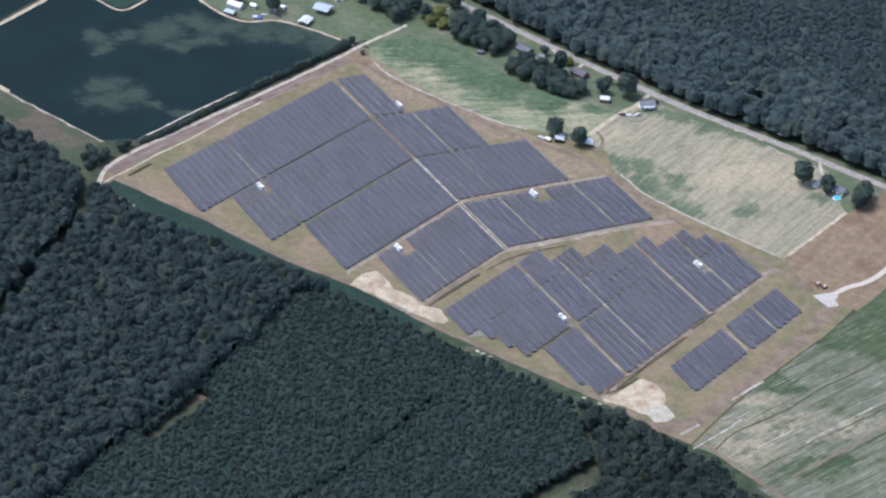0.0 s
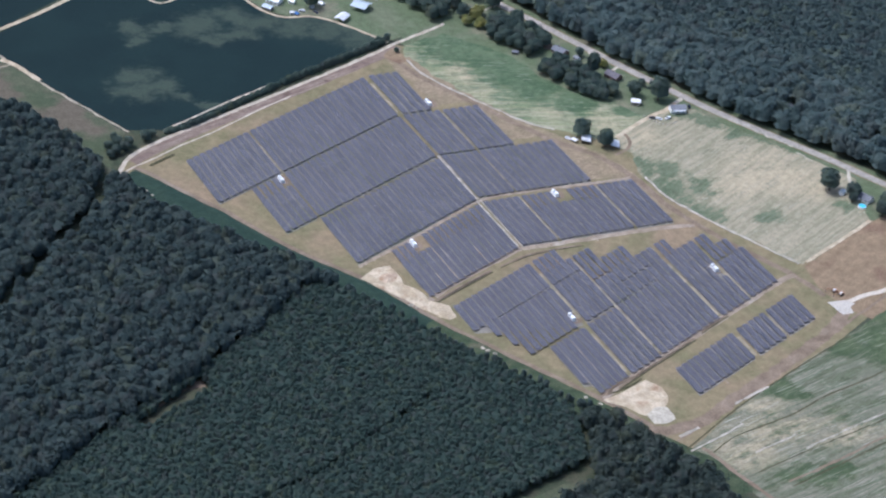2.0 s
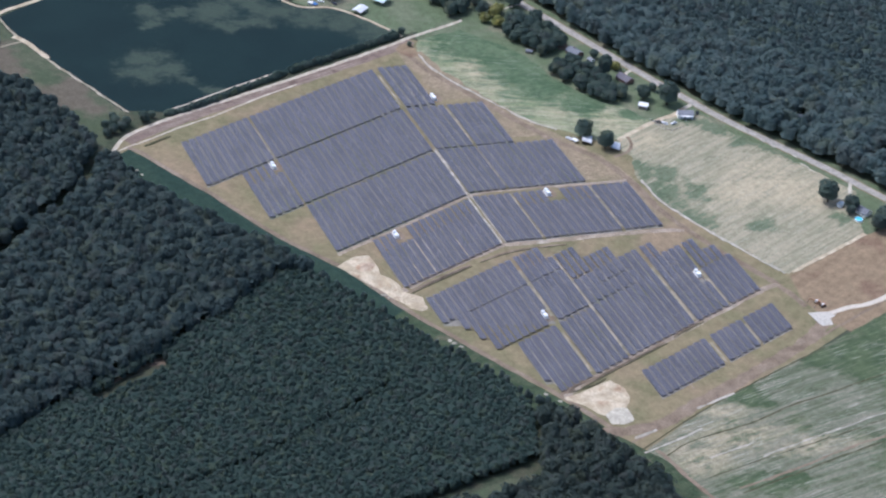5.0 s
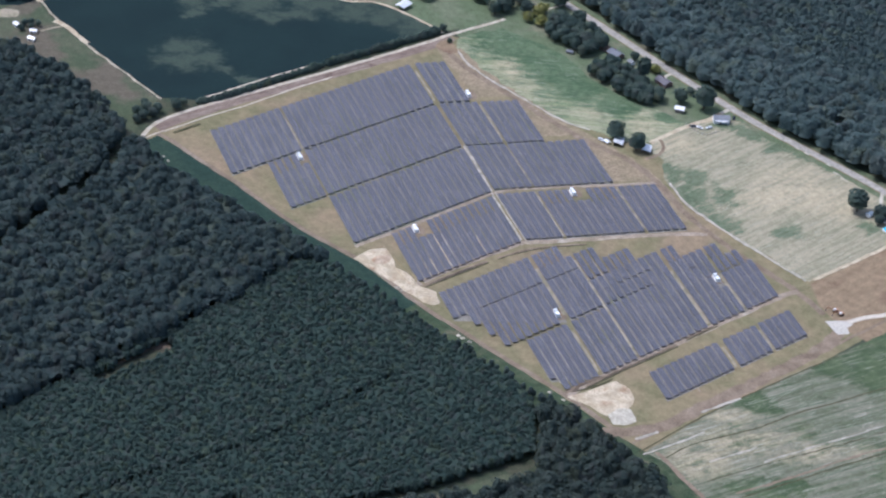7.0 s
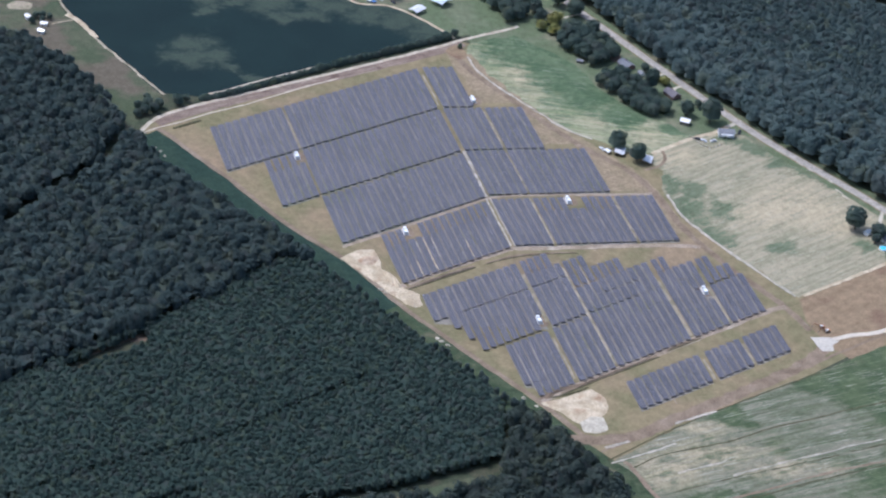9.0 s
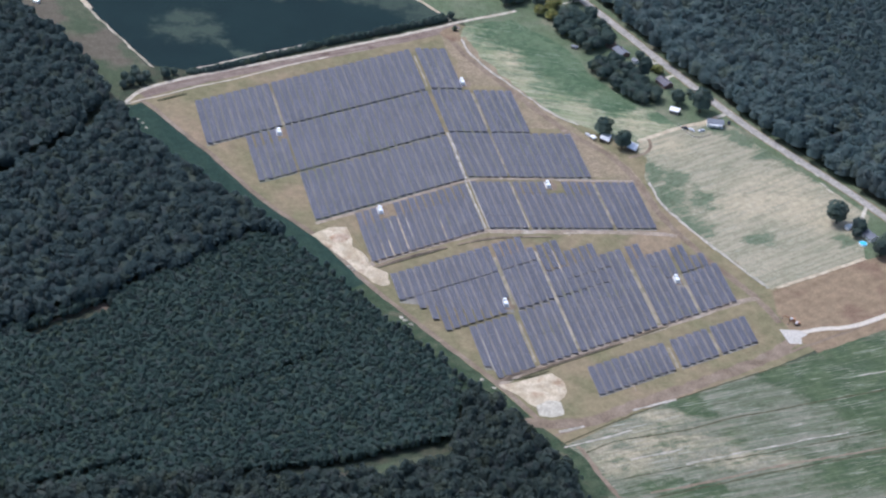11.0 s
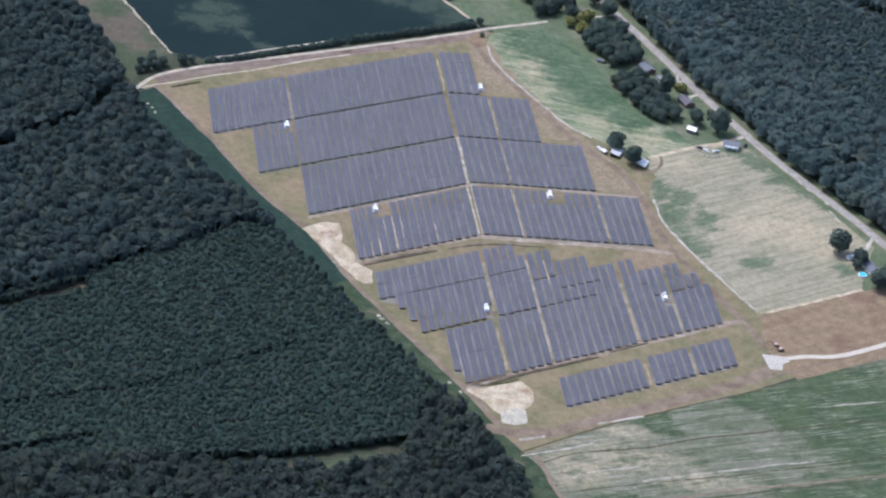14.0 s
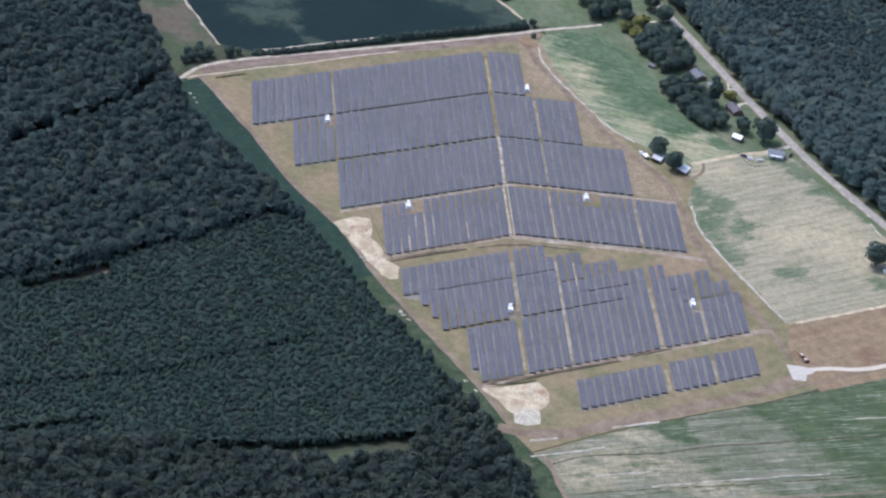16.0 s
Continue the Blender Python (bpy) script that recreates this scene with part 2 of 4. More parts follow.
M["crop"] = crop_material()
M["north_field"] = field_material("patchy_green_field", -20, ((105, 299, 60, 0.9), (124, 258, 55, 1.0), (126, 222, 48, 1.0), (152, 182, 40, 0.7), (184, 156, 24, 0.6), (84, 312, 30, 1.0)), 0.73, 9, (0.31, 0.295, 0.19), (0.20, 0.225, 0.12), ((129, 180, 32, 0.8), (153, 147, 34, 0.7), (84, 250, 34, 1.4)), ((0.066, 0.105, 0.054), (0.098, 0.136, 0.074)), 0.25)
M["east_field"] = field_material("pale_patchy_field", 27, ((149, 86, 26, 1.0), (164, 68, 28, 1.0), (146, 40, 36, 1.4), (156, 0, 34, 1.1), (178, 36, 26, 1.1), (216, 136, 24, 0.9), (236, 122, 30, 0.9), (252, 105, 30, 1.0), (266, 86, 26, 1.0), (280, 66, 22, 1.0), (205, -22, 28, 0.6), (276, -30, 26, 0.8)), 0.88, 9, (0.325, 0.285, 0.195), (0.235, 0.222, 0.145), ((236, 40, 62, 0.9), (203, 24, 46, 0.7), (166, 112, 40, 0.6), (262, 10, 50, 0.8)), ((0.098, 0.126, 0.073), (0.130, 0.150, 0.092)), 0.3)
M["south_field"] = field_material("streaked_green_field", 12.5, ((91, -221, 26, 0.9), (160, -196, 28, 1.0), (192, -206, 46, 0.9), (240, -180, 90, 0.7), (230, -232, 84, 0.6), (60, -318, 50, 0.3), (330, -200, 120, 1), (265, -255, 90, 0.6), (205, -300, 90, 0.4)), 0.75, 7, (0.185, 0.178, 0.127), (0.116, 0.128, 0.080), ((24, -280, 55, 0.7), (66, -262, 60, 0.4), (60, -236, 40, 0.4), (110, -284, 60, 0.25)), ((0.054, 0.078, 0.038), (0.078, 0.102, 0.050)), 0.6, (0.52, 0.40))


def panel_material():
    """Dark blue cells under glass, with the thin pale frames of each module."""
    n = Nodes("solar_glass", 0.42, 0.85)
    br = n.add("ShaderNodeTexBrick")
    br.offset, br.squash = 0.0, 1.0
    for key, v in (("Scale", 1.0), ("Mortar Size", 0.022), ("Mortar Smooth", 0.1), ("Bias", 0.0), ("Brick Width", 1.73), ("Row Height", 1.0)):
        br.inputs[key].default_value = v
    n.put((0.039, 0.0362, 0.0485), br.inputs["Color1"])
    n.put((0.046, 0.043, 0.056), br.inputs["Color2"])
    n.put((0.30, 0.31, 0.34), br.inputs["Mortar"])
    tc = n.add("ShaderNodeTexCoord")
    n.t.links.new(tc.outputs["Object"], br.inputs["Vector"])
    rnd = n.add("ShaderNodeObjectInfo").outputs["Random"]
    c = n.add("ShaderNodeCombineColor")
    for i in range(3):
        n.t.links.new(n.span(rnd, 0.0, 1.0, 0.9, 1.14), c.inputs[i])
    col = n.mix(1.0, br.outputs["Color"], c.outputs[0], "MULTIPLY")
    dust = n.span(n.streak(90, 30, 2.0, 4), 0.45, 0.75, 0.05, 0.20)
    col = n.mix(dust, col, (0.34, 0.30, 0.25))
    return n.done(col)


M["panel"] = panel_material()
M["frame_metal"] = plain("galvanised_steel", (0.45, 0.46, 0.47), 0.45, 0.5, 0.8)
M["white_metal"] = plain("white_enamel", (0.85, 0.85, 0.84), 0.35, 0.5, lo=0.95, hi=1.05)
M["concrete"] = plain("concrete", (0.48, 0.46, 0.42), 0.9)
M["tin"] = plain("pale_tin_roof", (0.76, 0.75, 0.73), 0.4, 0.5, 0.2, 0.8)
M["grey_tin"] = plain("grey_tin_roof", (0.46, 0.52, 0.56), 0.45, 0.5, 0.2, 0.8)
M["shingle"] = plain("grey_shingle", (0.17, 0.175, 0.19), 0.9, 0.2, 0, 1.5, 0.75, 1.25)
M["pale_shingle"] = plain("pale_shingle", (0.215, 0.22, 0.235), 0.85, 0.2, 0, 1.5, 0.8, 1.2)
M["brown_shingle"] = plain("brown_shingle", (0.16, 0.145, 0.155), 0.9, 0.2, 0, 1.5, 0.75, 1.25)
M["white_board"] = plain("white_boards", (0.78, 0.78, 0.75), 0.6)
M["weathered"] = plain("weathered_boards", (0.20, 0.17, 0.14), 0.9, 0.2, 0, 1.0, 0.7, 1.2)
M["brick"] = plain("red_brick", (0.19, 0.125, 0.105), 0.9, 0.2)
M["glass"] = plain("dark_window_glass", (0.03, 0.035, 0.04), 0.1, 0.6)
M["rubber"] = plain("tyre_rubber", (0.03, 0.03, 0.03), 0.8)
M["orange"] = plain("faded_orange_paint", (0.36, 0.20, 0.11), 0.5)
M["car_white"] = plain("white_car_paint", (0.8, 0.8, 0.8), 0.25, 0.5)
M["car_dark"] = plain("dark_car_paint", (0.04, 0.045, 0.06), 0.25, 0.5)
M["pool"] = plain("pool_water", (0.12, 0.55, 0.75), 0.1, 0.5)
M["blue"] = plain("blue_tarp", (0.06, 0.16, 0.38), 0.6)
M["bark"] = plain("bark", (0.10, 0.08, 0.06), 0.95, 0.1, 0, 3.0, 0.6, 1.2)
# Most leaf greens are raised and blued to stand in for air haze.
M["leaf_mixed"] = foliage("mixed_leaves", (0.066, 0.096, 0.093), (0.106, 0.136, 0.122))
# Paler than the nearer woods: distance haze is put into the leaf colour.
M["leaf_road_hazed"] = foliage("hazed_roadside_leaves", (0.110, 0.156, 0.150), (0.164, 0.208, 0.190), 0.1)
M["leaf_south"] = foliage("dull_leaves", (0.054, 0.076, 0.068), (0.098, 0.122, 0.100))
# Haze over the far wood is likewise mixed into this leaf colour.
M["leaf_far_hazed"] = foliage("hazed_far_leaves", (0.088, 0.124, 0.120), (0.112, 0.150, 0.138), 0.12)
M["leaf_pine"] = foliage("pine_needles", (0.058, 0.092, 0.079), (0.083, 0.117, 0.095), 0.25)
M["leaf_yard"] = foliage("yard_leaves", (0.072, 0.106, 0.092), (0.128, 0.164, 0.130))
M["leaf_light"] = foliage("yellow_green_leaves", (0.22, 0.23, 0.08), (0.36, 0.34, 0.13))


# ---- geometry helpers ----
def mesh_of(name, bm, material):
    me = bpy.data.meshes.new(name)
    bm.normal_update()
    bm.to_mesh(me)
    bm.free()
    if material:
        me.materials.append(material)
    return me


def part(name, bm, material, parent, label=""):
    ob = new(name, mesh_of(name, bm, material) if isinstance(bm, bmesh.types.BMesh) else bm)
    ob.parent = parent
    return tagged(ob, label)


def thing(name, m, label, category, group="", kind=""):
    ob = new(name)
    ob.matrix_basis = m
    return tagged(ob, label, category, group, kind)


def box(bm, x, y, z, sx, sy, sz, bevel=0.0, turn=None):
    """A box by its centre, base height and size, added to bm."""
    r = bmesh.ops.create_cube(bm, size=1.0, matrix=(turn or Matrix()) @ Matrix.Translation((x, y, z + sz / 2)) @ Matrix.Diagonal((sx, sy, sz, 1)))
    if bevel:
        edges = list({e for v in r["verts"] for e in v.link_edges})
        bmesh.ops.bevel(bm, geom=edges, offset=bevel, segments=1, affect="EDGES")
    return bm


def tube(bm, x, y, z, r1, r2, h, sides=8):
    bmesh.ops.create_cone(bm, cap_ends=True, segments=sides, radius1=r1, radius2=r2, depth=h, matrix=Matrix.Translation((x, y, z + h / 2)))
    return bm


def smooth_line(points, step=6.0, loop=False):
    """Points along a soft curve through the given corners."""
    pts = [Vector((*p, 0)) for p in points]
    n, out = len(pts), []
    for i in range(n if loop else n - 1):
        if loop:
            a, b, c, d = (pts[(i + k) % n] for k in (-1, 0, 1, 2))
        else:
            a, b, c, d = (pts[min(max(i + k, 0), n - 1)] for k in (-1, 0, 1, 2))
        k = max(1, int((c - b).length / step))
        for j in range(k):
            t = j / k
            out.append(0.5 * (2 * b + (c - a) * t + (2 * a - 5 * b + 4 * c - d) * t * t + (3 * b - a - 3 * c + d) * t ** 3))
    return out if loop else out + [pts[-1]]


def dense(points, step=6.0):
    """Straight edges between the corners of an outline, cut into short pieces."""
    out = []
    for i, p in enumerate(points):
        a, b = Vector((*p, 0)), Vector((*points[(i + 1) % len(points)], 0))
        k = max(1, int((b - a).length / step))
        out += [a.lerp(b, j / k) for j in range(k)]
    return out


def ragged(pts, amount):
    return [p + Vector((noise.noise(p * 0.11) + 0.5 * noise.noise(p * 0.4), noise.noise(p * 0.11 + Vector((50, 9, 3))) + 0.5 * noise.noise(p * 0.4 + Vector((7, 80, 2))), 0)) * amount for p in pts]


def sheet(name, corners, z, material, label, rough=0.8, soft=False, category="ground"):
    pts = ragged(smooth_line(corners, 4.0, True) if soft else dense(corners, 4.0), rough)
    bm = bmesh.new()
    face = bm.faces.new([bm.verts.new((p.x, p.y, z)) for p in pts])
    bm.normal_update()
    if face.normal.z < 0:
        face.normal_flip()
    bmesh.ops.triangulate(bm, faces=[face], ngon_method="EAR_CLIP")
    return tagged(new(name, mesh_of(name, bm, material)), label, category, kind="structure")


def ribbon(name, points, width, z, material, label, rough=0.4, category="track", crown=0.0):
    pts = ragged(smooth_line(points, 5.0), rough * 0.5)
    bm = bmesh.new()
    last = None
    for i, p in enumerate(pts):
        d = (pts[min(i + 1, len(pts) - 1)] - pts[max(i - 1, 0)]).normalized()
        s = Vector((-d.y, d.x, 0))
        w = width * 0.5
        j1, j2 = (noise.noise(p * 0.3) * rough, noise.noise(p * 0.3 + Vector((30, 0, 0))) * rough)
        now = [bm.verts.new((*(p + s * (w + j1)).xy, z)), bm.verts.new((*p.xy, z + crown)), bm.verts.new((*(p - s * (w + j2)).xy, z))]
        if last:
            bm.faces.new((now[0], last[0], last[1], now[1]))
            bm.faces.new((now[1], last[1], last[2], now[2]))
        last = now
    bmesh.ops.recalc_face_normals(bm, faces=bm.faces)
    return tagged(new(name, mesh_of(name, bm, material)), label, category, kind="structure")


def ridge(name, points, width, height, material, label, category="bank", z=0.0):
    """A low bank of earth along a line, with an uneven crest."""
    pts = smooth_line(points, 3.0)
    bm = bmesh.new()
    last = None
    for i, p in enumerate(pts):
        d = (pts[min(i + 1, len(pts) - 1)] - pts[max(i - 1, 0)]).normalized()
        s = Vector((-d.y, d.x, 0))
        end = min(1, 3 * min(i, len(pts) - 1 - i) / len(pts) + 0.15)
        now = []
        for k, h in ((-1, 0), (-0.45, 0.75), (0.05, 1), (0.5, 0.7), (1, 0)):
            wob = 1 + 0.35 * noise.noise(p * 0.35 + Vector((k * 3, 0, 0)))
            q = p + s * (k * width * 0.5 * wob)
            now.append(bm.verts.new((q.x, q.y, z + h * height * end * wob - (0.02 if not h else 0))))
        if last:
            for a in range(4):
                bm.faces.new((now[a], last[a], last[a + 1], now[a + 1]))
        last = now
    bmesh.ops.recalc_face_normals(bm, faces=bm.faces)
    return tagged(new(name, mesh_of(name, bm, material)), label, category)


def heap(name, x, y, rx, ry, h, material, label, turn=0.0, seed=0, category="heap"):
    """A rounded, lumpy heap on the ground."""
    bm = bmesh.new()
    bmesh.ops.create_grid(bm, x_segments=34, y_segments=34, size=1.0)
    for v in bm.verts:
        r = min(1.0, v.co.length)
        d = v.co.copy()
        if d.length > 1:
            d = d.normalized()
        lump = noise.noise(Vector((d.x * 2.2, d.y * 2.2, seed * 7.3))) * 0.35 + noise.noise(Vector((d.x * 6, d.y * 6, seed))) * 0.22 + noise.noise(Vector((d.x * 15, d.y * 15, seed + 4))) * 0.14
        edge = 1 + 0.22 * noise.noise(Vector((d.x * 1.5, d.y * 1.5, seed * 3.1 + 9)))
        v.co = (d.x * rx * edge, d.y * ry * edge, max(0, (1 - r * r) * (1 + lump)) * h - 0.02)
    ob = new(name, mesh_of(name, bm, material))
    ob.matrix_basis = pose(x, y, 0.1, 0, 0, turn)
    return tagged(ob, label, category)


# ---- ground ----
bm = bmesh.new()
bmesh.ops.create_grid(bm, x_segments=8, y_segments=8, size=4500)
tagged(new("ground", mesh_of("ground", bm, M["floor"])), "dark woodland floor and rough land to the horizon", "ground", kind="structure")
SITE = [(-240, 196), (-212, 222), (-60, 276), (46, 316), (70, 300), (80, 252), (124, 165), (160, 100), (160, 20), (180, -45), (205, -88), (215, -128), (200, -164), (66, -234), (-4, -270), (-45, -226), (-75, -166), (-112, -98), (-150, -22), (-185, 50), (-222, 130)]
sheet("site_grass", SITE, 0.10, M["dry_grass"], "dry olive-tan grass round the solar panels")
sheet("crop_field", [(-184, 240), (-218, 250), (-256, 350), (-266, 384), (-272, 418), (-216, 449), (-178, 471), (-160, 478), (-150, 560), (10, 560), (-38, 434), (-33, 402), (-20, 386), (0, 381), (16, 367), (40, 326), (44, 320)], 0.10, M["crop"], "dark green bean field with thin patches", 1.2)
sheet("far_crop_field", [(-292, 414), (-272, 424), (-216, 455), (-160, 485), (-110, 512), (-110, 640), (-420, 640), (-420, 440)], 0.10, M["crop"], "dark green far crop field")
sheet("meadow", [(-216, 246), (-258, 352), (-270, 384), (-276, 425), (-262, 470), (-420, 520), (-420, 340), (-330, 300), (-250, 190), (-240, 212)], 0.06, M["meadow"], "rough green meadow beside the bean field")
sheet("north_field", [(96, 321), (72, 317), (52, 309), (46, 294), (47, 270), (53, 250), (60, 232), (71, 210), (89, 174), (98, 160), (110, 149), (124, 134), (140, 120), (156, 128), (170, 135), (190, 146), (180, 166), (165, 187), (150, 207), (139, 227), (137, 250), (131, 271), (120, 290), (108, 305)], 0.12, M["north_field"], "green field with pale streaks", 1.6)
sheet("east_field", [(142, 116), (150, 96), (140, 70), (143, 27), (156, -8), (176, -52), (192, -88), (276, -50), (302, 8), (288, 38), (264, 84), (248, 112), (236, 142), (214, 150), (196, 144), (170, 132)], 0.125, M["east_field"], "patchy straw-coloured and green field", 1.6)
sheet("south_field", [(-8, -262), (66, -222), (120, -200), (176, -178), (256, -144), (420, -90), (420, -420), (20, -420), (2, -300)], 0.12, M["south_field"], "green field with pale bare streaks", 1.2)
sheet("brown_field", [(192, -90), (278, -52), (330, -36), (420, 0), (420, -100), (258, -156), (206, -176), (190, -150), (186, -118)], 0.11, M["brown"], "bare brown tilled ground")
sheet("farmyard_grass", [(44, 322), (88, 334), (132, 330), (150, 352), (150, 520), (-10, 520), (-38, 434), (-32, 404), (-18, 388), (2, 384), (18, 370), (40, 332)], 0.11, M["lawn"], "mown green farmyard grass")
sheet("field_margin", [(54, 318), (150, 440), (166, 366), (206, 248), (250, 138), (298, 46), (335, -40), (276, -62), (186, -104), (150, -20), (128, 80), (60, 250)], 0.04, M["lawn"], "grassy margin round the field")
sheet("roadside_grass", [(88, 328), (110, 318), (128, 292), (138, 236), (148, 204), (162, 176), (182, 163), (196, 146), (214, 150), (238, 143), (250, 112), (266, 84), (290, 38), (303, 8), (276, -50), (332, -38), (326, 0), (302, 48), (276, 96), (252, 140), (230, 194), (209, 250), (189, 308), (168, 366), (140, 420)], 0.09, M["lawn"], "grass yards and verge along the road")
sheet("dark_crop_strip", [(-230, 192), (-215, 166), (-201, 135), (-190, 114), (-183, 97), (-160, 45), (-128, -8), (-105, -66), (-130, -78), (-165, 0), (-205, 70), (-240, 130), (-252, 176)], 0.14, M["soy_strip"], "dark green crop strip beside the wood", 0.8)
sheet("green_verge", [(-106, -62), (-86, -104), (-68, -140), (-42, -190), (-18, -246), (0, -276), (12, -318), (-20, -318), (-60, -230), (-110, -120), (-130, -70)], 0.13, M["verge"], "bright green verge beside the wood", 0.8)

sheet("tan_margin", [(30, 298), (50, 292), (56, 256), (74, 206), (100, 154), (128, 100), (137, 60), (140, 10), (128, 6), (129, 66), (98, 72), (98, 142), (67, 146), (66, 208), (36, 214), (30, 276)], 0.13, M["tan_soil"], "bare tan soil between the panels and the fields", 2.6)

# tracks and bare earth
ribbon("north_dirt_track", [(-228, 202), (-206, 214), (-146, 238), (-61, 268), (21, 299), (48, 312)], 11, 0.15, M["red_dirt"], "wide reddish dirt track", 1.2)
ribbon("north_lane", [(-244, 188), (-242, 191), (-233, 204), (-221, 214), (-207, 221), (-185, 230), (-146, 244), (-61, 274), (21, 305), (52, 318), (90, 331)], 3.4, 0.20, M["lane_white"], "pale sandy lane", 0.8)
ribbon("inner_lane", [(-240, 189), (-230, 195), (-211, 202), (-185, 214), (-152, 226), (-103, 248), (-70, 261)], 1.5, 0.212, M["lane_white"], "pale wheel track", 0.5)
ribbon("farm_lane", [(50, 317), (90, 331), (104, 337)], 3.0, 0.24, M["lane_white"], "pale sandy farm lane", 0.5)
ribbon("east_track", [(34, 302), (43, 262), (64, 212), (92, 148), (110, 119), (124, 96), (133, 60), (138, 14), (152, -36), (176, -96), (184, -130)], 5.5, 0.16, M["track"], "brown dirt track round the panels", 1.4)
ribbon("east_field_edge", [(46, 288), (46.5, 270), (52, 250), (59, 232), (70, 210), (79, 192), (88, 174), (97, 160), (109, 149.5)], 1.9, 0.22, M["cream_soil"], "pale sandy field edge", 1.6)
ribbon("east_field_edge_south", [(142, 62), (143, 30), (156, -8), (172, -46), (190, -86)], 2.4, 0.22, M["cream_soil"], "pale sandy field edge", 1.5)
ribbon("brown_field_edge", [(196, -86), (238, -68), (278, -50)], 3.2, 0.23, M["pale_sand"], "pale strip between the fields", 0.8)
ribbon("west_track", [(-232, 196), (-223, 186), (-213, 164), (-199, 135), (-188, 114), (-181, 97), (-158, 45), (-126, -8), (-104, -64), (-84, -104), (-66, -140), (-40, -188), (-16, -244)], 4.2, 0.18, M["track"], "narrow dirt track along the wood", 0.8)
ribbon("south_track", [(-30, -236), (10, -238), (50, -222), (110, -196), (160, -172), (190, -150)], 10, 0.15, M["track"], "broad brown dirt track", 2.4)
ribbon("south_wheel_track", [(-14, -252), (48, -226), (110, -199), (176, -168), (250, -135)], 2.4, 0.19, M["track"], "dark brown wheel track", 0.8)
ribbon("middle_track", [(-104, -46), (-60, -24), (-6, -3), (4, -2), (38, -4), (80, -6), (126, -10), (142, -14)], 5.0, 0.17, M["pale_track"], "bare dirt track between the panel blocks", 1.0)
ribbon("lower_track", [(-40, -192), (0, -173), (60, -147), (96, -131), (158, -104), (178, -98)], 5.5, 0.17, M["pale_track"], "bare dirt track between the panel blocks", 1.2)
ribbon("cross_track", [(-126, 14), (-60, 42), (0, 69), (32, 71), (98, 66), (130, 64)], 3.2, 0.17, M["pale_track"], "bare dirt track between the panel blocks", 0.8)
ribbon("centre_lane", [(1, 140), (0, 72)], 2.2, 0.21, M["cream_soil"], "pale worn lane between the panels", 0.8)
ribbon("centre_lane_lower", [(-1.2, 70), (-1.2, 2)], 1.5, 0.22, M["cream_soil"], "pale worn wheel track", 0.6)
ribbon("centre_lane_twin", [(1.8, 70), (1.8, 2)], 1.2, 0.22, M["cream_soil"], "worn wheel track", 0.6)
ribbon("lane_sandy", [(28.6, -30), (28.4, -90), (28.0, -154)], 2.2, 0.22, M["lane_soil"], "pale worn lane between the panels", 0.9)
ribbon("lane_middle", [(32.5, 66), (32, 2)], 1.6, 0.22, M["lane_soil"], "pale worn lane between the panels", 0.8)
for x, y0, y1, wide in ((33.6, 78, 134, 1.4), (34.2, 144, 200, 1.4), (96.8, 2, 60, 1.6), (-125.8, 152, 206, 1.5), (0.3, 212, 262, 1.3), (-4.0, -98, -36, 1.8), (94.4, -126, -56, 1.8), (128.8, -116, -66, 1.6), (93.2, -180, -156, 1.6), (128.2, -166, -140, 1.4), (-6.0, -168, -118, 1.4)):
    ribbon("worn_lane", [(x, y0), (x + 0.2, (y0 + y1) / 2), (x, y1)], wide * 1.45, 0.20, M["lane_dull"], "worn sandy lane between panel blocks", 0.7)
ribbon("gravel_road", [(190, -144), (214, -139), (232, -138), (258, -129), (330, -95), (420, -60)], 4.4, 0.24, M["cream"], "white gravel access road", 0.4)
sheet("gravel_pad", [(181, -138), (196, -140), (200, -146), (194, -149), (192, -157), (183, -156)], 0.26, M["gravel"], "white gravel turning pad", 0.4)
sheet("sand_bank", [(-132, -1), (-118, 7), (-105, 9), (-104, -4), (-105, -27), (-95, -45), (-86, -54), (-89, -68), (-99, -67), (-112, -40), (-121, -22)], 0.24, M["pale_sand"], "pale sandy bare ground", 2.4)
sheet("sand_basin", [(-38, -193), (-24, -190), (-8, -185), (2, -181), (8, -192), (7, -204), (-2, -216), (-19, -219), (-28, -206)], 0.24, M["pale_sand"], "pale sandy basin floor", 1.6)
sheet("clay_basin", [(-18, -218), (-9, -213), (0, -215), (-2, -229), (-10, -232), (-19, -229)], 0.26, M["clay"], "pale grey clay basin floor", 1.2)
heap("sand_mound", -112, -6, 8, 6, 1.3, M["raw_sand"], "low heap of raw orange sand", 20, 1)
heap("sand_mound", -101, -32, 3.5, 13, 1.6, M["pale_sand"], "long low heap of pale sand", 14, 2)
heap("sand_mound", -94, -62, 6, 8, 1.4, M["pale_sand"], "low heap of pale sand", 30, 3)
heap("dirt_mound", -30, -186, 5, 2.2, 1.2, M["track"], "low heap of brown dirt", 25, 4)
ridge("basin_ditch_bank", [(-34, -188.5), (-18, -186), (-6, -182), (1, -178.5)], 2.0, 0.7, M["ditch"], "dark bank at the basin rim")
ridge("basin_bank", [(-38, -189), (-24, -181.5), (-10, -177), (2, -174.5)], 3.6, 1.3, M["track"], "brown earth bank beside the basin")
ridge("sand_bank_edge", [(-103, 6), (-100, -14), (-94, -34), (-90, -46)], 3.0, 1.1, M["dry_grass"], "low bank beside the sand")
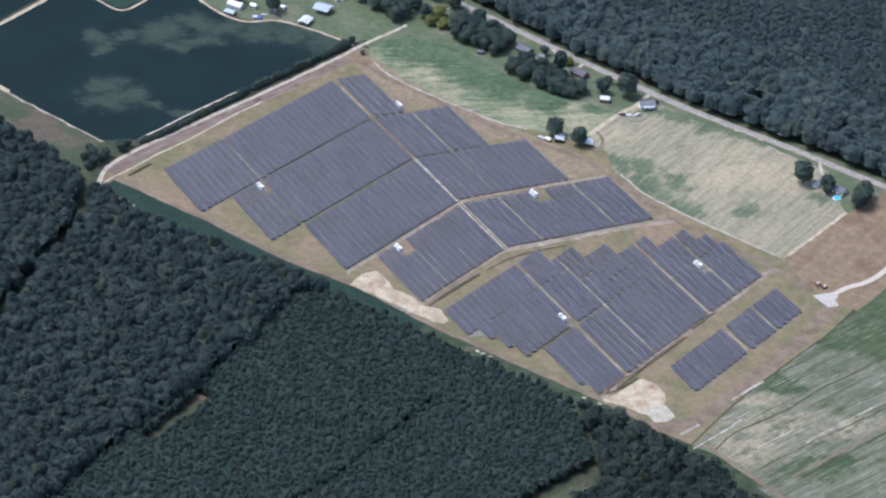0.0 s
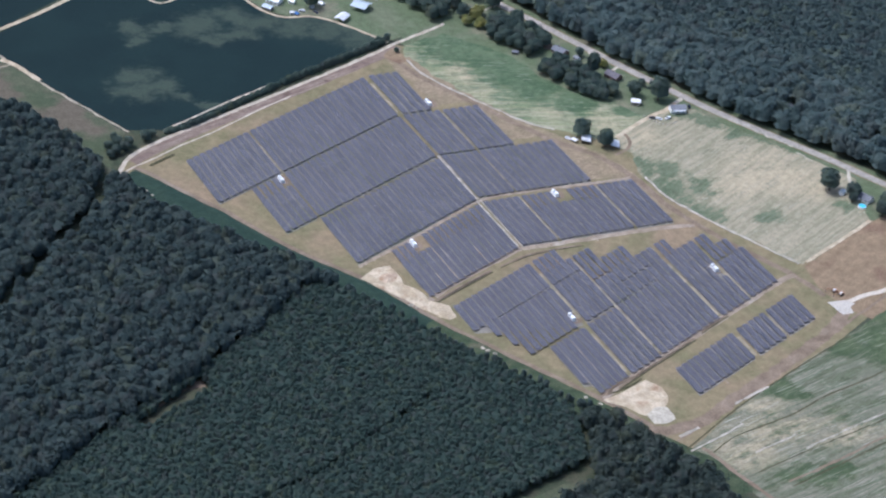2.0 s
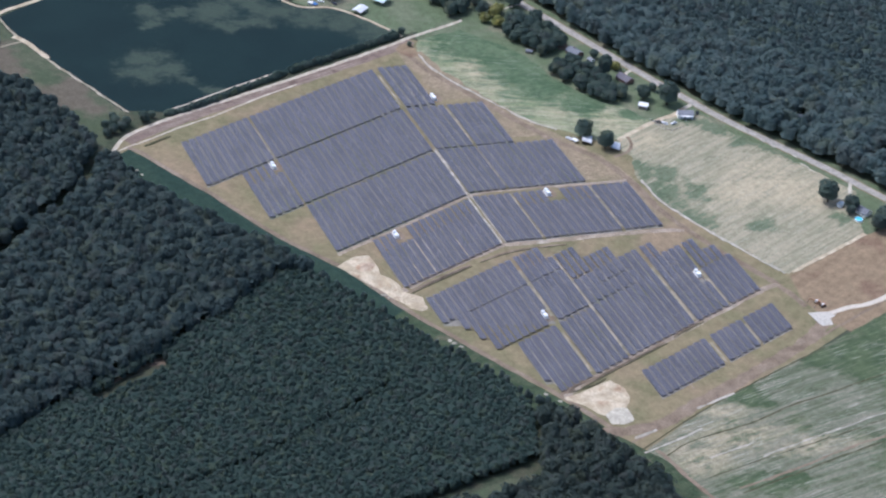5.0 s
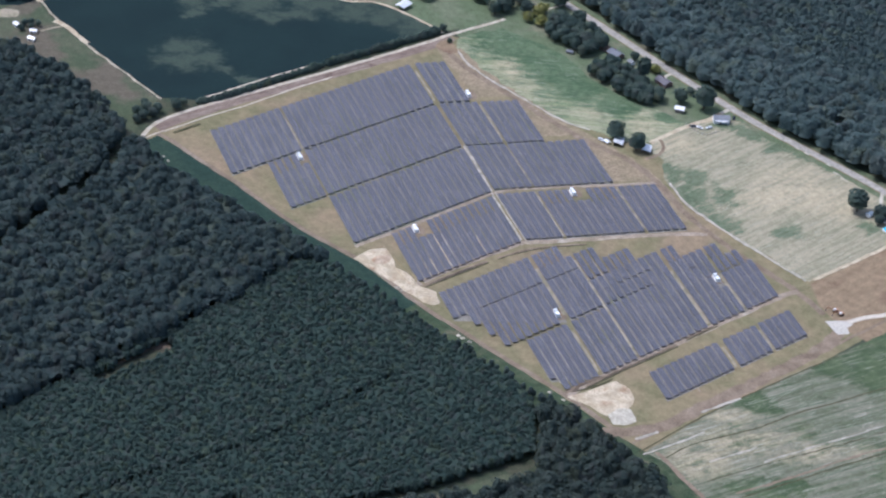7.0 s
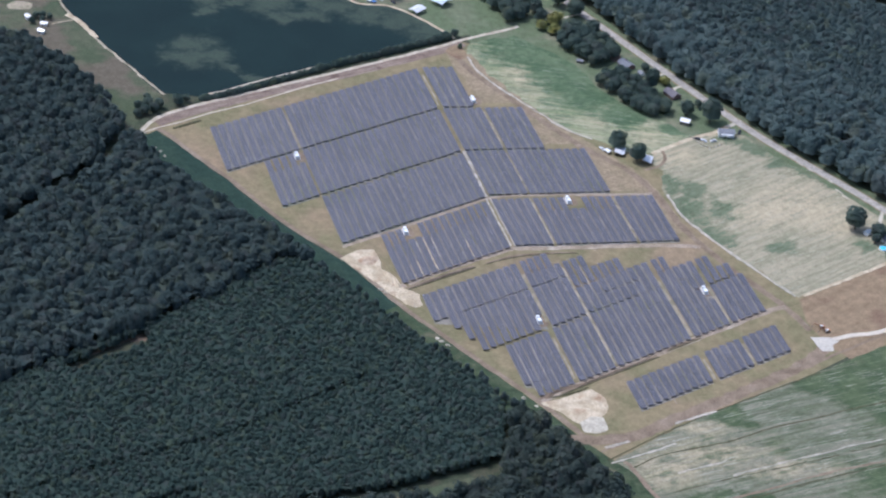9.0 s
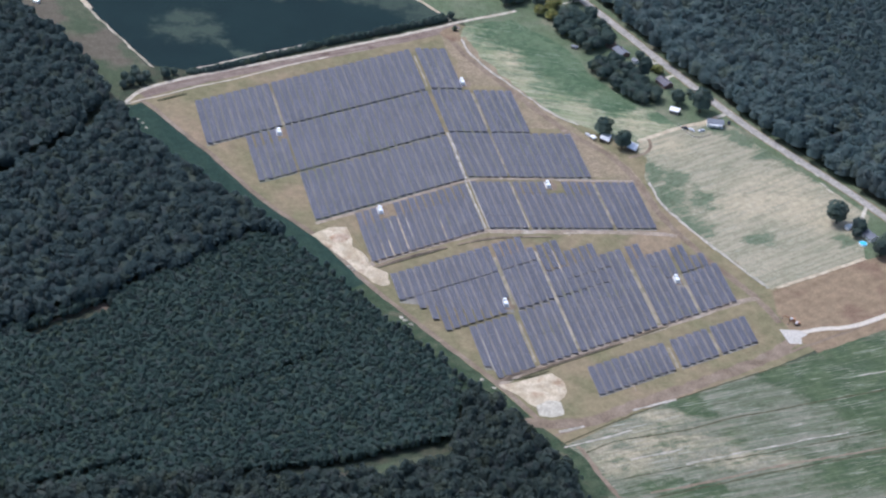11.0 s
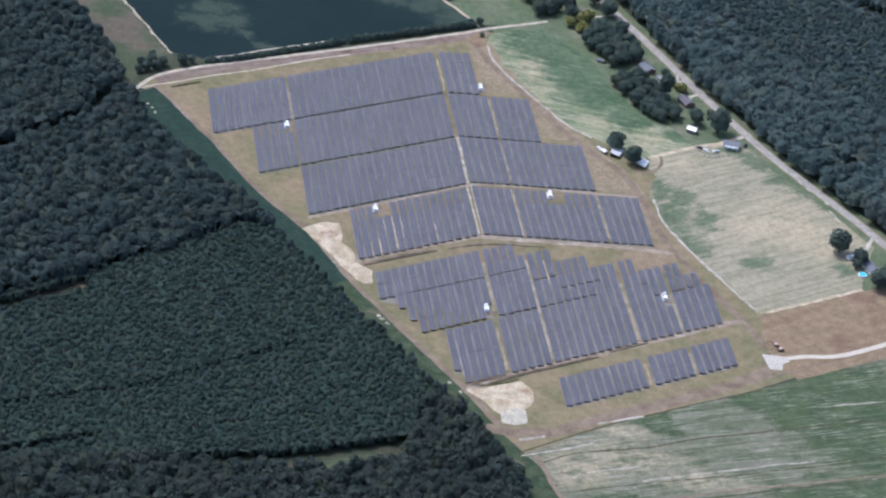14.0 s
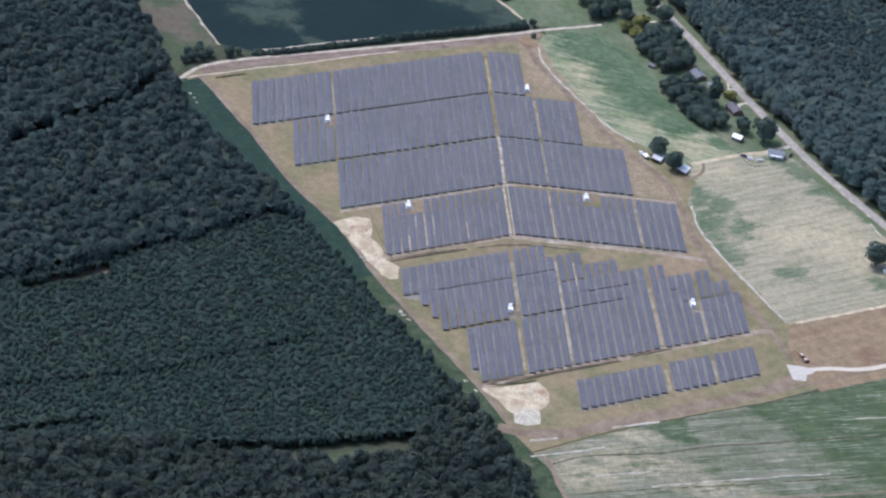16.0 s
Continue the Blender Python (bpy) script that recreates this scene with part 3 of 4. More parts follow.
for pts, wide, high in (([(-93, -45), (-66, -33.5), (-36, -21)], 3.4, 1.3), ([(-28, -18.5), (0, -11), (30, -10), (46, -11)], 2.4, 0.6), ([(-22, -184.5), (4, -172.5), (34, -159.5), (62, -147.5)], 2.8, 1.1), ([(70, -142.5), (84, -136), (100, -129)], 2.2, 0.7)):
    ridge("ditch_bank", pts, wide, high, M["track"], "bare earth bank beside the ditch")
    # Dark strip: shade on the bank's near slope painted along the weedy ditch.
    ribbon("ditch", [(x + 0.5, y - wide * 0.62) for x, y in pts], 0.5 + 0.8 * high, 0.235, M["ditch"], "narrow weedy ditch, darkened for the shade of its bank", 0.5)
ridge("weed_bank", [(-217, 193), (-193, 204)], 3.6, 0.9, M["ditch"], "weedy bank beside the track")

sheet("red_yard", [(166, 272), (174, 271), (176, 284), (168, 286)], 0.16, M["track"], "bare reddish yard in the grove", 1.2, True)
# public road
ROAD = [(60, 640), (130, 462), (164, 364), (185, 307), (206, 248), (227, 192), (249, 138), (272, 92), (296, 46), (317, 0), (338, -42), (400, -170)]
ribbon("road", ROAD, 7.4, 0.30, M["asphalt"], "grey two-lane country road", 0.15, "road", 0.08)
ribbon("road_verge", ROAD, 22, 0.05, M["lawn"], "grass verge along the road", 1.5)
ribbon("road_shoulder", ROAD, 10.0, 0.22, M["dry_grass"], "sandy road shoulder", 0.8)
ribbon("driveway", [(241, 168), (232, 161), (226, 158)], 4.0, 0.26, M["clay"], "pale driveway", 0.4)
ribbon("barn_lane", [(226, 158), (212, 150), (196, 145), (170, 133), (150, 122)], 4.2, 0.22, M["pale_sand"], "pale sandy lane to the barns", 1.0)
ribbon("barn_lane_loop", [(160, 126), (158, 114), (150, 104), (136, 99)], 2.6, 0.23, M["track"], "dirt lane bending round the barn", 0.6)
ribbon("driveway", [(217, 228), (208, 225), (203, 222), (202, 216)], 2.6, 0.26, M["clay"], "pale driveway", 0.4)
ribbon("driveway", [(209, 250.5), (203, 247), (197, 245)], 2.2, 0.26, M["clay"], "pale driveway", 0.4)
ribbon("driveway", [(208, 254), (203, 259), (199, 256), (198.5, 247)], 1.8, 0.262, M["clay"], "pale curved driveway", 0.3)
ribbon("driveway", [(164, 355), (150, 350), (136, 346)], 2.2, 0.26, M["clay"], "pale driveway", 0.4)
ribbon("driveway", [(173, 334), (167, 333), (162, 330)], 2.2, 0.264, M["clay"], "pale driveway", 0.4)
ribbon("driveway", [(178, 322), (168, 318), (150, 330)], 2.6, 0.26, M["pale_sand"], "pale driveway", 0.4)
ribbon("driveway", [(305, 22), (296, 6), (292, -6)], 3.0, 0.26, M["clay"], "pale driveway", 0.4)
ribbon("farm_dirt_edge", [(44, 320), (36, 336), (16, 368), (0, 382), (-20, 386), (-34, 404), (-42, 440)], 3.0, 0.22, M["pale_sand"], "sandy edge of the farmyard", 0.8)
ribbon("crop_west_edge", [(-214, 246), (-236, 300), (-256, 352), (-266, 384), (-273, 418)], 2.2, 0.22, M["lane_soil"], "pale sandy field edge", 1.4)
ribbon("crop_bend_sand", [(-251, 343), (-256, 358), (-263, 376), (-270, 384)], 4.6, 0.226, M["pale_sand"], "broad pale sand at the bend of the field edge", 1.6)
ribbon("shed_lane", [(-264, 374), (-273, 372), (-284, 368)], 2.0, 0.221, M["lane_dull"], "worn lane to the small sheds", 0.7)
sheet("bare_patch", [(-313, 396), (-298, 395), (-294, 404), (-304, 410), (-314, 406)], 0.12, M["lane_dull"], "pale bare patch in the meadow", 1.6, True)
ribbon("crop_north_lane", [(-275, 418), (-268, 426), (-216, 449), (-160, 479), (-110, 506)], 4.0, 0.23, M["pale_sand"], "pale sandy lane", 0.8)
sheet("dark_plot", [(-122, 466), (-111, 441), (-84, 452), (-72, 520), (-132, 530)], 0.14, M["soy_strip"], "dark plot with a sandy rim", 0.8)
ribbon("dark_plot_rim", [(-124, 470), (-111, 439), (-80, 452)], 2.2, 0.2, M["pale_sand"], "pale sandy rim", 0.5)
ribbon("south_ditch", [(-12, -262), (30, -240), (66, -223), (120, -201), (172, -181)], 1.1, 0.235, M["ditch"], "narrow dark ditch along the field", 0.3)
for pts, wide in (([(3, -271), (29, -260), (75, -252), (113, -240), (144, -234), (173, -227), (250, -211), (340, -190)], 1.2), ([(20, -301), (66, -291), (146, -276), (236, -256), (340, -232)], 0.9), ([(34, -322), (77, -312), (127, -300), (177, -290), (230, -279), (330, -256)], 1.0)):
    ribbon("field_tram_line", pts, wide, 0.20, M["ditch"], "dark wheel line through the field", 0.7)
ribbon("field_wheel_track", [(34, -317), (77, -308), (127, -295), (177, -286), (230, -275), (330, -252)], 1.8, 0.178, M["track"], "brown wheel track through the field", 1.0)
for pts, wide in (([(-10, -248), (9, -243)], 2.0), ([(-11, -265), (14, -258), (40, -249)], 1.6), ([(47, -227), (81, -217)], 2.0), ([(66, -288.5), (127, -274), (190, -261)], 1.0), ([(220, -197), (257, -190)], 1.2), ([(30, -281), (70, -272)], 1.2)):
    ribbon("bare_streak", pts, wide, 0.248, M["cream_soil"], "pale bare streak in the field", 1.1)
ribbon("field_west_edge", [(-2, -264), (2, -275), (5, -297), (10, -313), (16, -340)], 3.4, 0.187, M["track"], "brown bare edge of the field", 1.4)
sheet("bare_corner", [(30, 300), (45, 310), (46, 300), (45, 286), (38, 284)], 0.18, M["brown"], "bare dark ground at the track corner", 1.5, True)


# ---- solar panels ----
WIDE, HIGH, LEAN = 4.56, 1.45, 3.5


def table_mesh(length):
    """One glazed table of modules, centred on its torque tube: a thin slab with a frame edge."""
    bm = bmesh.new()
    box(bm, 0, length / 2, 0, WIDE, length, 0.07, 0.015)
    return mesh_of("panel_table", bm, M["panel"])


TABLE, LONG, SHORT = table_mesh(15.86), table_mesh(16.36), table_mesh(15.0)
post_mesh = mesh_of("post", tube(bmesh.new(), 0, 0, -HIGH, 0.09, 0.09, HIGH - 0.1, 6), M["frame_metal"])
rail_mesh = mesh_of("cross_rail", box(bmesh.new(), 0, 0, -0.12, WIDE * 0.92, 0.1, 0.1), M["frame_metal"])


def panel_row(x, y, tables, step, gap_before=()):
    """A row of slightly leaning tables on posts; tables: which places along the row are filled."""
    row = thing("solar_panel_row", pose(x, y, HIGH + 0.1), "long row of dark blue solar panels on steel posts", "solar panel", "solar panel rows")
    lean = -LEAN + random.uniform(-1.2, 1.2)
    for j in tables:
        t = part("panel_table", SHORT if j + 1 in gap_before else LONG if step > 16.5 else TABLE, None, row)
        t.matrix_basis = pose(0, j * step, random.uniform(-0.03, 0.03), 0, lean, 0)
        for k in (2.5, 13.4):
            p = part("post", post_mesh, None, row)
            p.location = (0, j * step + k, 0)
            c = part("cross_rail", rail_mesh, None, row)
            c.matrix_basis = pose(0, j * step + k, 0, 0, lean, 0)
    lo, hi = min(tables) * step, max(tables) * step + 15.7
    part("torque_tube", box(bmesh.new(), 0, (lo + hi) / 2, -0.2, 0.14, hi - lo, 0.14), M["frame_metal"], row)
    return row


def block(x0, x1, count, base, slope, n, step=16.2, special=None, breaks=None):
    """Neighbouring rows from x0 to x1; each begins on the line y = base + slope * x. special: which places are filled, by row."""
    a, b = x0 - WIDE / 2, x1 + WIDE / 2
    hi = n * step - 0.6
    line = base + slope * a, base + slope * b
    low = {0: 0, count - 1: 0}
    if special:
        low = {i: min(special.get(i, [0])) * step for i in low}
        hi = min(max(special.get(i, [n - 1])) + 1 for i in range(count)) * step - 0.6
    sheet("panel_ground", [(a, line[0] - 1.7 + low[0]), (b, line[1] - 1.7), (b, line[1] + hi), (a, line[0] + hi)], 0.165, M["panel_grass" if base > 30 else "panel_dry"], "grey-olive grass under the panel rows", 0.2)
    for i in range(count):
        x = x0 + i * (x1 - x0) / (count - 1)
        panel_row(x, base + slope * x, (special or {}).get(i, range(n)), step, (breaks or {}).get(i, ()))


W_, E_ = 0.43, -0.045
block(-186.4, -129.4, 10, 207.0, W_, 4)
block(-122.2, -4.8, 20, 207.0, W_, 4)
block(5.2, 25.4, 4, 207.4, E_, 4)
block(-155.6, -129.4, 5, 139.6, W_, 4, special={4: range(3)})
block(-122.6, -4.2, 20, 139.6, W_, 4)
block(4.2, 30.2, 5, 140.0, E_, 4)
block(38.0, 63.8, 5, 140.0, E_, 4)
block(-123.2, -4.0, 20, 71.2, W_, 4)
block(4.4, 30.2, 5, 73.4, E_, 4)
block(37.0, 95.2, 10, 73.4, E_, 4)
block(-92.6, -5.6, 15, 0.6, W_, 4, special={3: range(3), 4: range(3)})
block(4.0, 28.6, 5, 1.6, E_, 4)
block(36.0, 93.0, 10, 1.6, E_, 4, special={4: range(3), 5: range(3)})
block(100.4, 126.2, 5, 1.6, E_, 4)
block(-82.8, -8.2, 13, -103.4, W_, 5, 16.7, {0: range(3, 5), 1: range(3, 5), 2: range(2, 5), 3: range(1, 5), 12: range(1, 5)}, {i: (3,) for i in range(4, 13)})
block(-0.0, 24.6, 5, -103.4, W_, 5, 16.7, {4: range(4)}, {i: (3,) for i in range(5)})
block(-40.8, -10.4, 6, -171.2, W_, 4, 16.2, {0: range(1, 4)})
block(-1.2, 24.4, 5, -171.2, W_, 4)
block(31.8, 90.0, 10, -171.0, W_, 8, 16.8, {3: range(7), 4: range(7), 5: range(7), 6: range(7), 7: range(6), 8: range(6), 9: range(6)}, {0: (4, 6), 1: (4, 6), 2: (4, 6), 3: (4, 5), 4: (4, 5), 5: (4, 5), 6: (4, 5), 7: (5,)})
block(98.8, 125.0, 5, -171.0, W_, 6, 16.8, {2: range(5), 3: range(5), 4: (0, 1, 3, 4)}, {2: (4,), 3: (3,)})
block(132.6, 157.8, 5, -171.0, W_, 5, 16.8, {2: range(4), 3: range(4), 4: range(3)}, {0: (3,), 1: (3,), 2: (3,)})
block(30.8, 87.8, 10, -222.0, W_, 2)
block(98.4, 124.2, 5, -222.0, W_, 2)
block(132.2, 157.4, 5, -222.0, W_, 2)


# worn, dusty ground between some rows
worn = random.Random(8)
for x, y0, y1 in ((-64.0, -22, 18), (-83.0, -35, -16), (-76.8, -32, -10), (-70.6, -4, 16), (-14.4, -86, -40), (-20.6, -92, -60), (-36.8, -178, -140), (-24.2, -160, -120), (41.4, -60, -30), (60.4, -10, 30), (70.8, 82, 112), (84.0, 80, 108), (17.6, 226, 262), (-32.9, -8, 14), (112.0, -118, -70), (55.8, -205, -180), (60.6, 14, 44), (-57.8, -6, 20)):
    ribbon("worn_strip", [(x, y0), (x + worn.uniform(-0.2, 0.2), (y0 + y1) / 2), (x, y1)], worn.uniform(0.6, 1.1), 0.215, worn.choice((M["pale_sand"], M["cream_soil"], M["pale_track"])), "pale worn ground between panel rows", 0.35)


def inverter_station(x, y, turn):
    st = thing("inverter_station", pose(x, y, 0.12, 0, 0, turn), "white inverter cabinets on a concrete pad", "inverter", "inverter stations")
    part("pad", box(bmesh.new(), 0, 0, 0, 4.6, 9.4, 0.3, 0.03), M["concrete"], st, "concrete pad")
    for dy in (-3.3, -1.3):
        c = part("cabinet", box(bmesh.new(), -0.3, dy, 0.3, 2.6, 1.7, 2.5, 0.06), M["white_metal"], st, "white enamelled cabinet")
        part("door", box(bmesh.new(), -0.3, dy - 0.88, 0.5, 2.2, 0.05, 2.1, 0.01), M["white_metal"], c)
        part("roof_cap", box(bmesh.new(), -0.3, dy, 2.8, 2.8, 1.9, 0.12, 0.03), M["white_metal"], c)
    tr = part("transformer", box(bmesh.new(), 0.2, 3.0, 0.3, 2.2, 2.2, 2.2, 0.06), M["white_metal"], st, "white transformer box")
    for k in range(4):
        part("cooling_fin", box(bmesh.new(), -0.3 + k * 0.32, 4.2, 0.6, 0.06, 0.25, 1.4), M["white_metal"], tr)
    return st


for x, y, a in ((-131, 143, 0), (30, 217, 0), (-75, 29, 0), (61, 60, 0), (-10, -96, 0), (124, -72, 0)):
    inverter_station(x, y, a)
    sheet("worn_ground", [(x - 4, y - 6), (x + 6, y - 6), (x + 6, y + 5), (x - 4, y + 5)], 0.19, M["track"], "worn bare ground round the inverters", 1.2, True)


# ---- trees ----
def crown_arrays(radius, height, lobes, leaves, size, seed, low=0.25):
    """Leaf clumps (quads) on several uneven lobes, with a dark rough core: vertices and quads of one crown, base at z = 0."""
    rng = np.random.default_rng(seed)
    centre, rad = [], []
    for k in range(lobes):
        a, q = rng.uniform(0, 2 * np.pi), rng.uniform(0.1, 0.55) if k else 0.0
        top = rng.uniform(0.56, 0.72) if k else 0.7
        centre.append((radius * q * np.cos(a), radius * q * np.sin(a), height * top))
        rad.append((radius * rng.uniform(0.45, 0.62), height * rng.uniform(0.18, 0.25)) if k else (radius * 0.66, height * 0.27))
    centre, rad = np.array(centre), np.array(rad)
    which = rng.integers(0, lobes, leaves)
    d = rng.normal(size=(leaves, 3))
    d /= np.linalg.norm(d, axis=1, keepdims=True)
    d[:, 2] = np.where(d[:, 2] < -low, -d[:, 2], d[:, 2])
    p = centre[which] + d * np.stack([rad[which, 0], rad[which, 0], rad[which, 1]], 1) * rng.uniform(0.82, 1.08, (leaves, 1))
    nrm = d + rng.normal(scale=0.17, size=d.shape)
    nrm /= np.linalg.norm(nrm, axis=1, keepdims=True)
    u = np.cross(nrm, rng.normal(size=d.shape))
    u /= np.linalg.norm(u, axis=1, keepdims=True)
    v = np.cross(nrm, u)
    s = size * rng.uniform(0.6, 1.25, (leaves, 1))
    w = s * rng.uniform(0.6, 1.0, (leaves, 1))
    quads = np.stack([p - u * s - v * w * 0.6, p + u * s * 0.7 - v * w, p + u * s + v * w * 0.6, p - u * s * 0.6 + v * w], 1).reshape(-1, 3)
    # the core: a rough ring body
    rings, sides = 3, 6
    core = []
    for i in range(rings + 1):
        f = i / rings
        rr = radius * 0.86 * np.cos(0.5 * np.pi * f * 0.93) ** 0.6
        for j in range(sides):
            a = 2 * np.pi * (j + 0.5 * (i % 2)) / sides
            k = rr * rng.uniform(0.75, 1.1)
            core.append((k * np.cos(a), k * np.sin(a), height * (0.34 + 0.53 * f)))
    cf = [(i * sides + j, i * sides + (j + 1) % sides, (i + 1) * sides + (j + 1) % sides, (i + 1) * sides + j) for i in range(rings) for j in range(sides)]
    faces = np.concatenate([np.arange(leaves * 4).reshape(-1, 4), np.array(cf) + leaves * 4])
    return np.concatenate([quads, np.array(core)]), faces


def quad_mesh(name, verts, faces, material):
    me = bpy.data.meshes.new(name)
    me.vertices.add(len(verts))
    me.vertices.foreach_set("co", np.ascontiguousarray(verts, dtype=np.float32).ravel())
    me.loops.add(faces.size)
    me.loops.foreach_set("vertex_index", np.ascontiguousarray(faces, dtype=np.int32).ravel())
    me.polygons.add(len(faces))
    me.polygons.foreach_set("loop_start", np.arange(0, faces.size, 4, dtype=np.int32))
    me.update(calc_edges=True)
    me.materials.append(material)
    return me


def inside(points, outline):
    x, y = points[:, 0], points[:, 1]
    hit = np.zeros(len(points), bool)
    for (ax, ay), (bx, by) in zip(outline, outline[1:] + outline[:1]):
        if ay != by:
            hit ^= ((ay > y) != (by > y)) & (x < (bx - ax) * (y - ay) / (by - ay) + ax)
    return hit


def far_from(points, line, width):
    """True where a point is farther than width from a line of corners."""
    ok = np.ones(len(points), bool)
    for a, b in zip(line, line[1:]):
        a, b = np.array(a, float), np.array(b, float)
        t = np.clip(((points - a) @ (b - a)) / ((b - a) @ (b - a)), 0, 1)
        ok &= np.linalg.norm(points - a - t[:, None] * (b - a), axis=1) > width
    return ok


def wood_places(outline, spacing, gaps, seed, jitter=0.5):
    rng = np.random.default_rng(seed)
    xs, ys = [p[0] for p in outline], [p[1] for p in outline]
    gx, gy = np.meshgrid(np.arange(min(xs), max(xs), spacing), np.arange(min(ys), max(ys), spacing))
    gx = gx + (np.arange(len(gx)) % 2)[:, None] * spacing * 0.5
    p = np.stack([gx.ravel(), gy.ravel()], 1) + rng.uniform(-jitter, jitter, (gx.size, 2)) * spacing
    keep = inside(p, outline)
    for line, width in gaps:
        keep &= far_from(p, line, width)
    return p[keep], rng


def canopy(outline, gaps, low, swing, step, seed):
    """The closed lower canopy of a wood: an uneven sheet of foliage between the crowns."""
    xs, ys = [p[0] for p in outline], [p[1] for p in outline]
    ax, ay = np.arange(min(xs), max(xs), step), np.arange(min(ys), max(ys), step)
    gx, gy = np.meshgrid(ax, ay)
    rng = np.random.default_rng(seed + 100)
    p = np.stack([gx.ravel(), gy.ravel()], 1)
    keep = inside(p, outline)
    for line, width in gaps:
        keep &= far_from(p, line, width)
    keep = keep.reshape(gx.shape)
    z = low + swing * (rng.uniform(-1, 1, gx.shape) + 0.6 * np.sin(gx * 0.9 + 1.7 * np.sin(gy * 0.31)) * np.sin(gy * 0.8 + 1.3 * np.sin(gx * 0.27)))
    verts = np.stack([gx + rng.uniform(-0.35, 0.35, gx.shape) * step, gy + rng.uniform(-0.35, 0.35, gx.shape) * step, z], -1).reshape(-1, 3)
    w = gx.shape[1]
    full = keep[:-1, :-1] & keep[1:, :-1] & keep[:-1, 1:] & keep[1:, 1:]
    i, j = np.nonzero(full)
    a = i * w + j
    faces = np.stack([a, a + 1, a + w + 1, a + w], 1)
    used, inverse = np.unique(faces, return_inverse=True)
    return verts[used], inverse.reshape(-1, 4)


def wood(name, outline, spacing, kinds, material, label, gaps=(), seed=1, spread=(0.6, 1.45), under=(6.0, 0.8, 2.4)):
    """One mass of many trees, too many to count."""
    places, rng = wood_places(outline, spacing, gaps, seed)
    pick = rng.integers(0, len(kinds), len(places))
    vs, fs, base = [], [], 0
    for k, (v, f) in enumerate(kinds):
        at = places[pick == k]
        n = len(at)
        if not n:
            continue
        a, s, h = rng.uniform(0, 2 * np.pi, n), rng.uniform(*spread, n), rng.uniform(*spread, n)
        s = s ** 0.8
        c, sn = np.cos(a)[:, None] * s[:, None], np.sin(a)[:, None] * s[:, None]
        x = v[None, :, 0] * c - v[None, :, 1] * sn + at[:, :1]
        y = v[None, :, 0] * sn + v[None, :, 1] * c + at[:, 1:]
        z = v[None, :, 2] * (0.5 + 0.5 * h)[:, None]
        vs.append(np.stack([x, y, z], -1).reshape(-1, 3))
        fs.append((f[None] + (np.arange(n) * len(v))[:, None, None] + base).reshape(-1, 4))
        base += n * len(v)
    v, f = canopy(outline, [(line, width + 0.3) for line, width in gaps], *under, seed)
    vs.append(v), fs.append(f + base)
    ob = new(name, quad_mesh(name, np.concatenate(vs), np.concatenate(fs), material))
    return tagged(ob, label, "woodland", kind="stuff")


BROAD = [crown_arrays(5.6, 15.5, 7, 215, 0.92, s) for s in range(7)]
PINE = [crown_arrays(2.7, 8.6, 4, 50, 0.75, 20 + s) for s in range(5)]
BIG = [crown_arrays(6.6, 18, 10, 230, 0.98, 110 + s) for s in range(6)]
FAR = [crown_arrays(3.6, 11, 4, 52, 0.95, 40 + s) for s in range(5)]

LANE_WEST = [(-245, 196), (-262, 172), (-296, 124), (-338, 90), (-380, 48), (-450, -20)]
CLEAR_A = [(-342, -119), (-292, -92)]
LINE_A = [(-420, -262), (-355, -236), (-256, -208), (-150, -154)]
LINE_B = [(-400, -296), (-352, -284), (-290, -264)]
CLEAR_B = [(-146, -293), (-126, -288), (-102, -280)]
EDGE = [(-251, 178), (-237, 132), (-216, 92), (-170, 24), (-134, -44), (-98, -118), (-67, -178), (-46, -222), (-28, -264), (-8, -330)]
SPLIT = [(-172, 0), (-205, -24), (-250, -54), (-292, -79), (-342, -104), (-480, -186)]
wood("west_wood", [(-254, 180), (-239, 132), (-218, 92), (-172, 24), (-153, -14)] + SPLIT + [(-490, -150), (-415, 20), (-405, 330), (-345, 352), (-307, 333), (-288, 297), (-268, 254), (-257, 212)], 7.0, BROAD, M["leaf_mixed"], "dense dark green broadleaf wood", [(LANE_WEST, 4.4)], 3, under=(10.4, 1.0, 2.6))
wood("pine_plantation", [(-150, -17), (-174, -3)] + SPLIT[1:] + [(-440, -250), (-400, -298), (-260, -282), (-170, -276), (-84, -254), (-66, -206), (-70, -178), (-101, -118), (-137, -44)], 3.65, PINE, M["leaf_pine"], "dense young pine plantation with even crowns", [(CLEAR_A, 5.6), (LINE_A, 0.9), (LINE_B, 2.2), (CLEAR_B, 3.0)], 5, (0.75, 1.25), (6.2, 0.5, 1.6))
wood("south_wood", [(-400, -302), (-262, -290), (-180, -302), (-96, -288), (-78, -250), (-62, -208), (-50, -222), (-30, -264), (-14, -318), (-18, -372), (-380, -372)], 7.2, BIG, M["leaf_south"], "mixed wood with pale and dark crowns", [(CLEAR_B, 6)], 7, under=(10.5, 1.0, 3.0))
sheet("wood_clearing", [(-352, -132), (-284, -96), (-284, -76), (-300, -80), (-346, -106)], 0.1, M["lawn_dull"], "grassy clearing in the wood", 1.0)
ribbon("clearing_track", [(-344, -108.5), (-318, -96), (-294, -83.5)], 2.6, 0.22, M["track"], "sandy track in the clearing", 1.0)
sheet("clearing_sand", [(-300, -90), (-289, -90), (-287, -81), (-297, -82)], 0.16, M["track"], "sandy patch in the clearing", 1.2)
ribbon("ride_track", [(-410, -298), (-352, -283), (-296, -265)], 2.4, 0.22, M["track"], "brown earth track in the wood", 0.8)
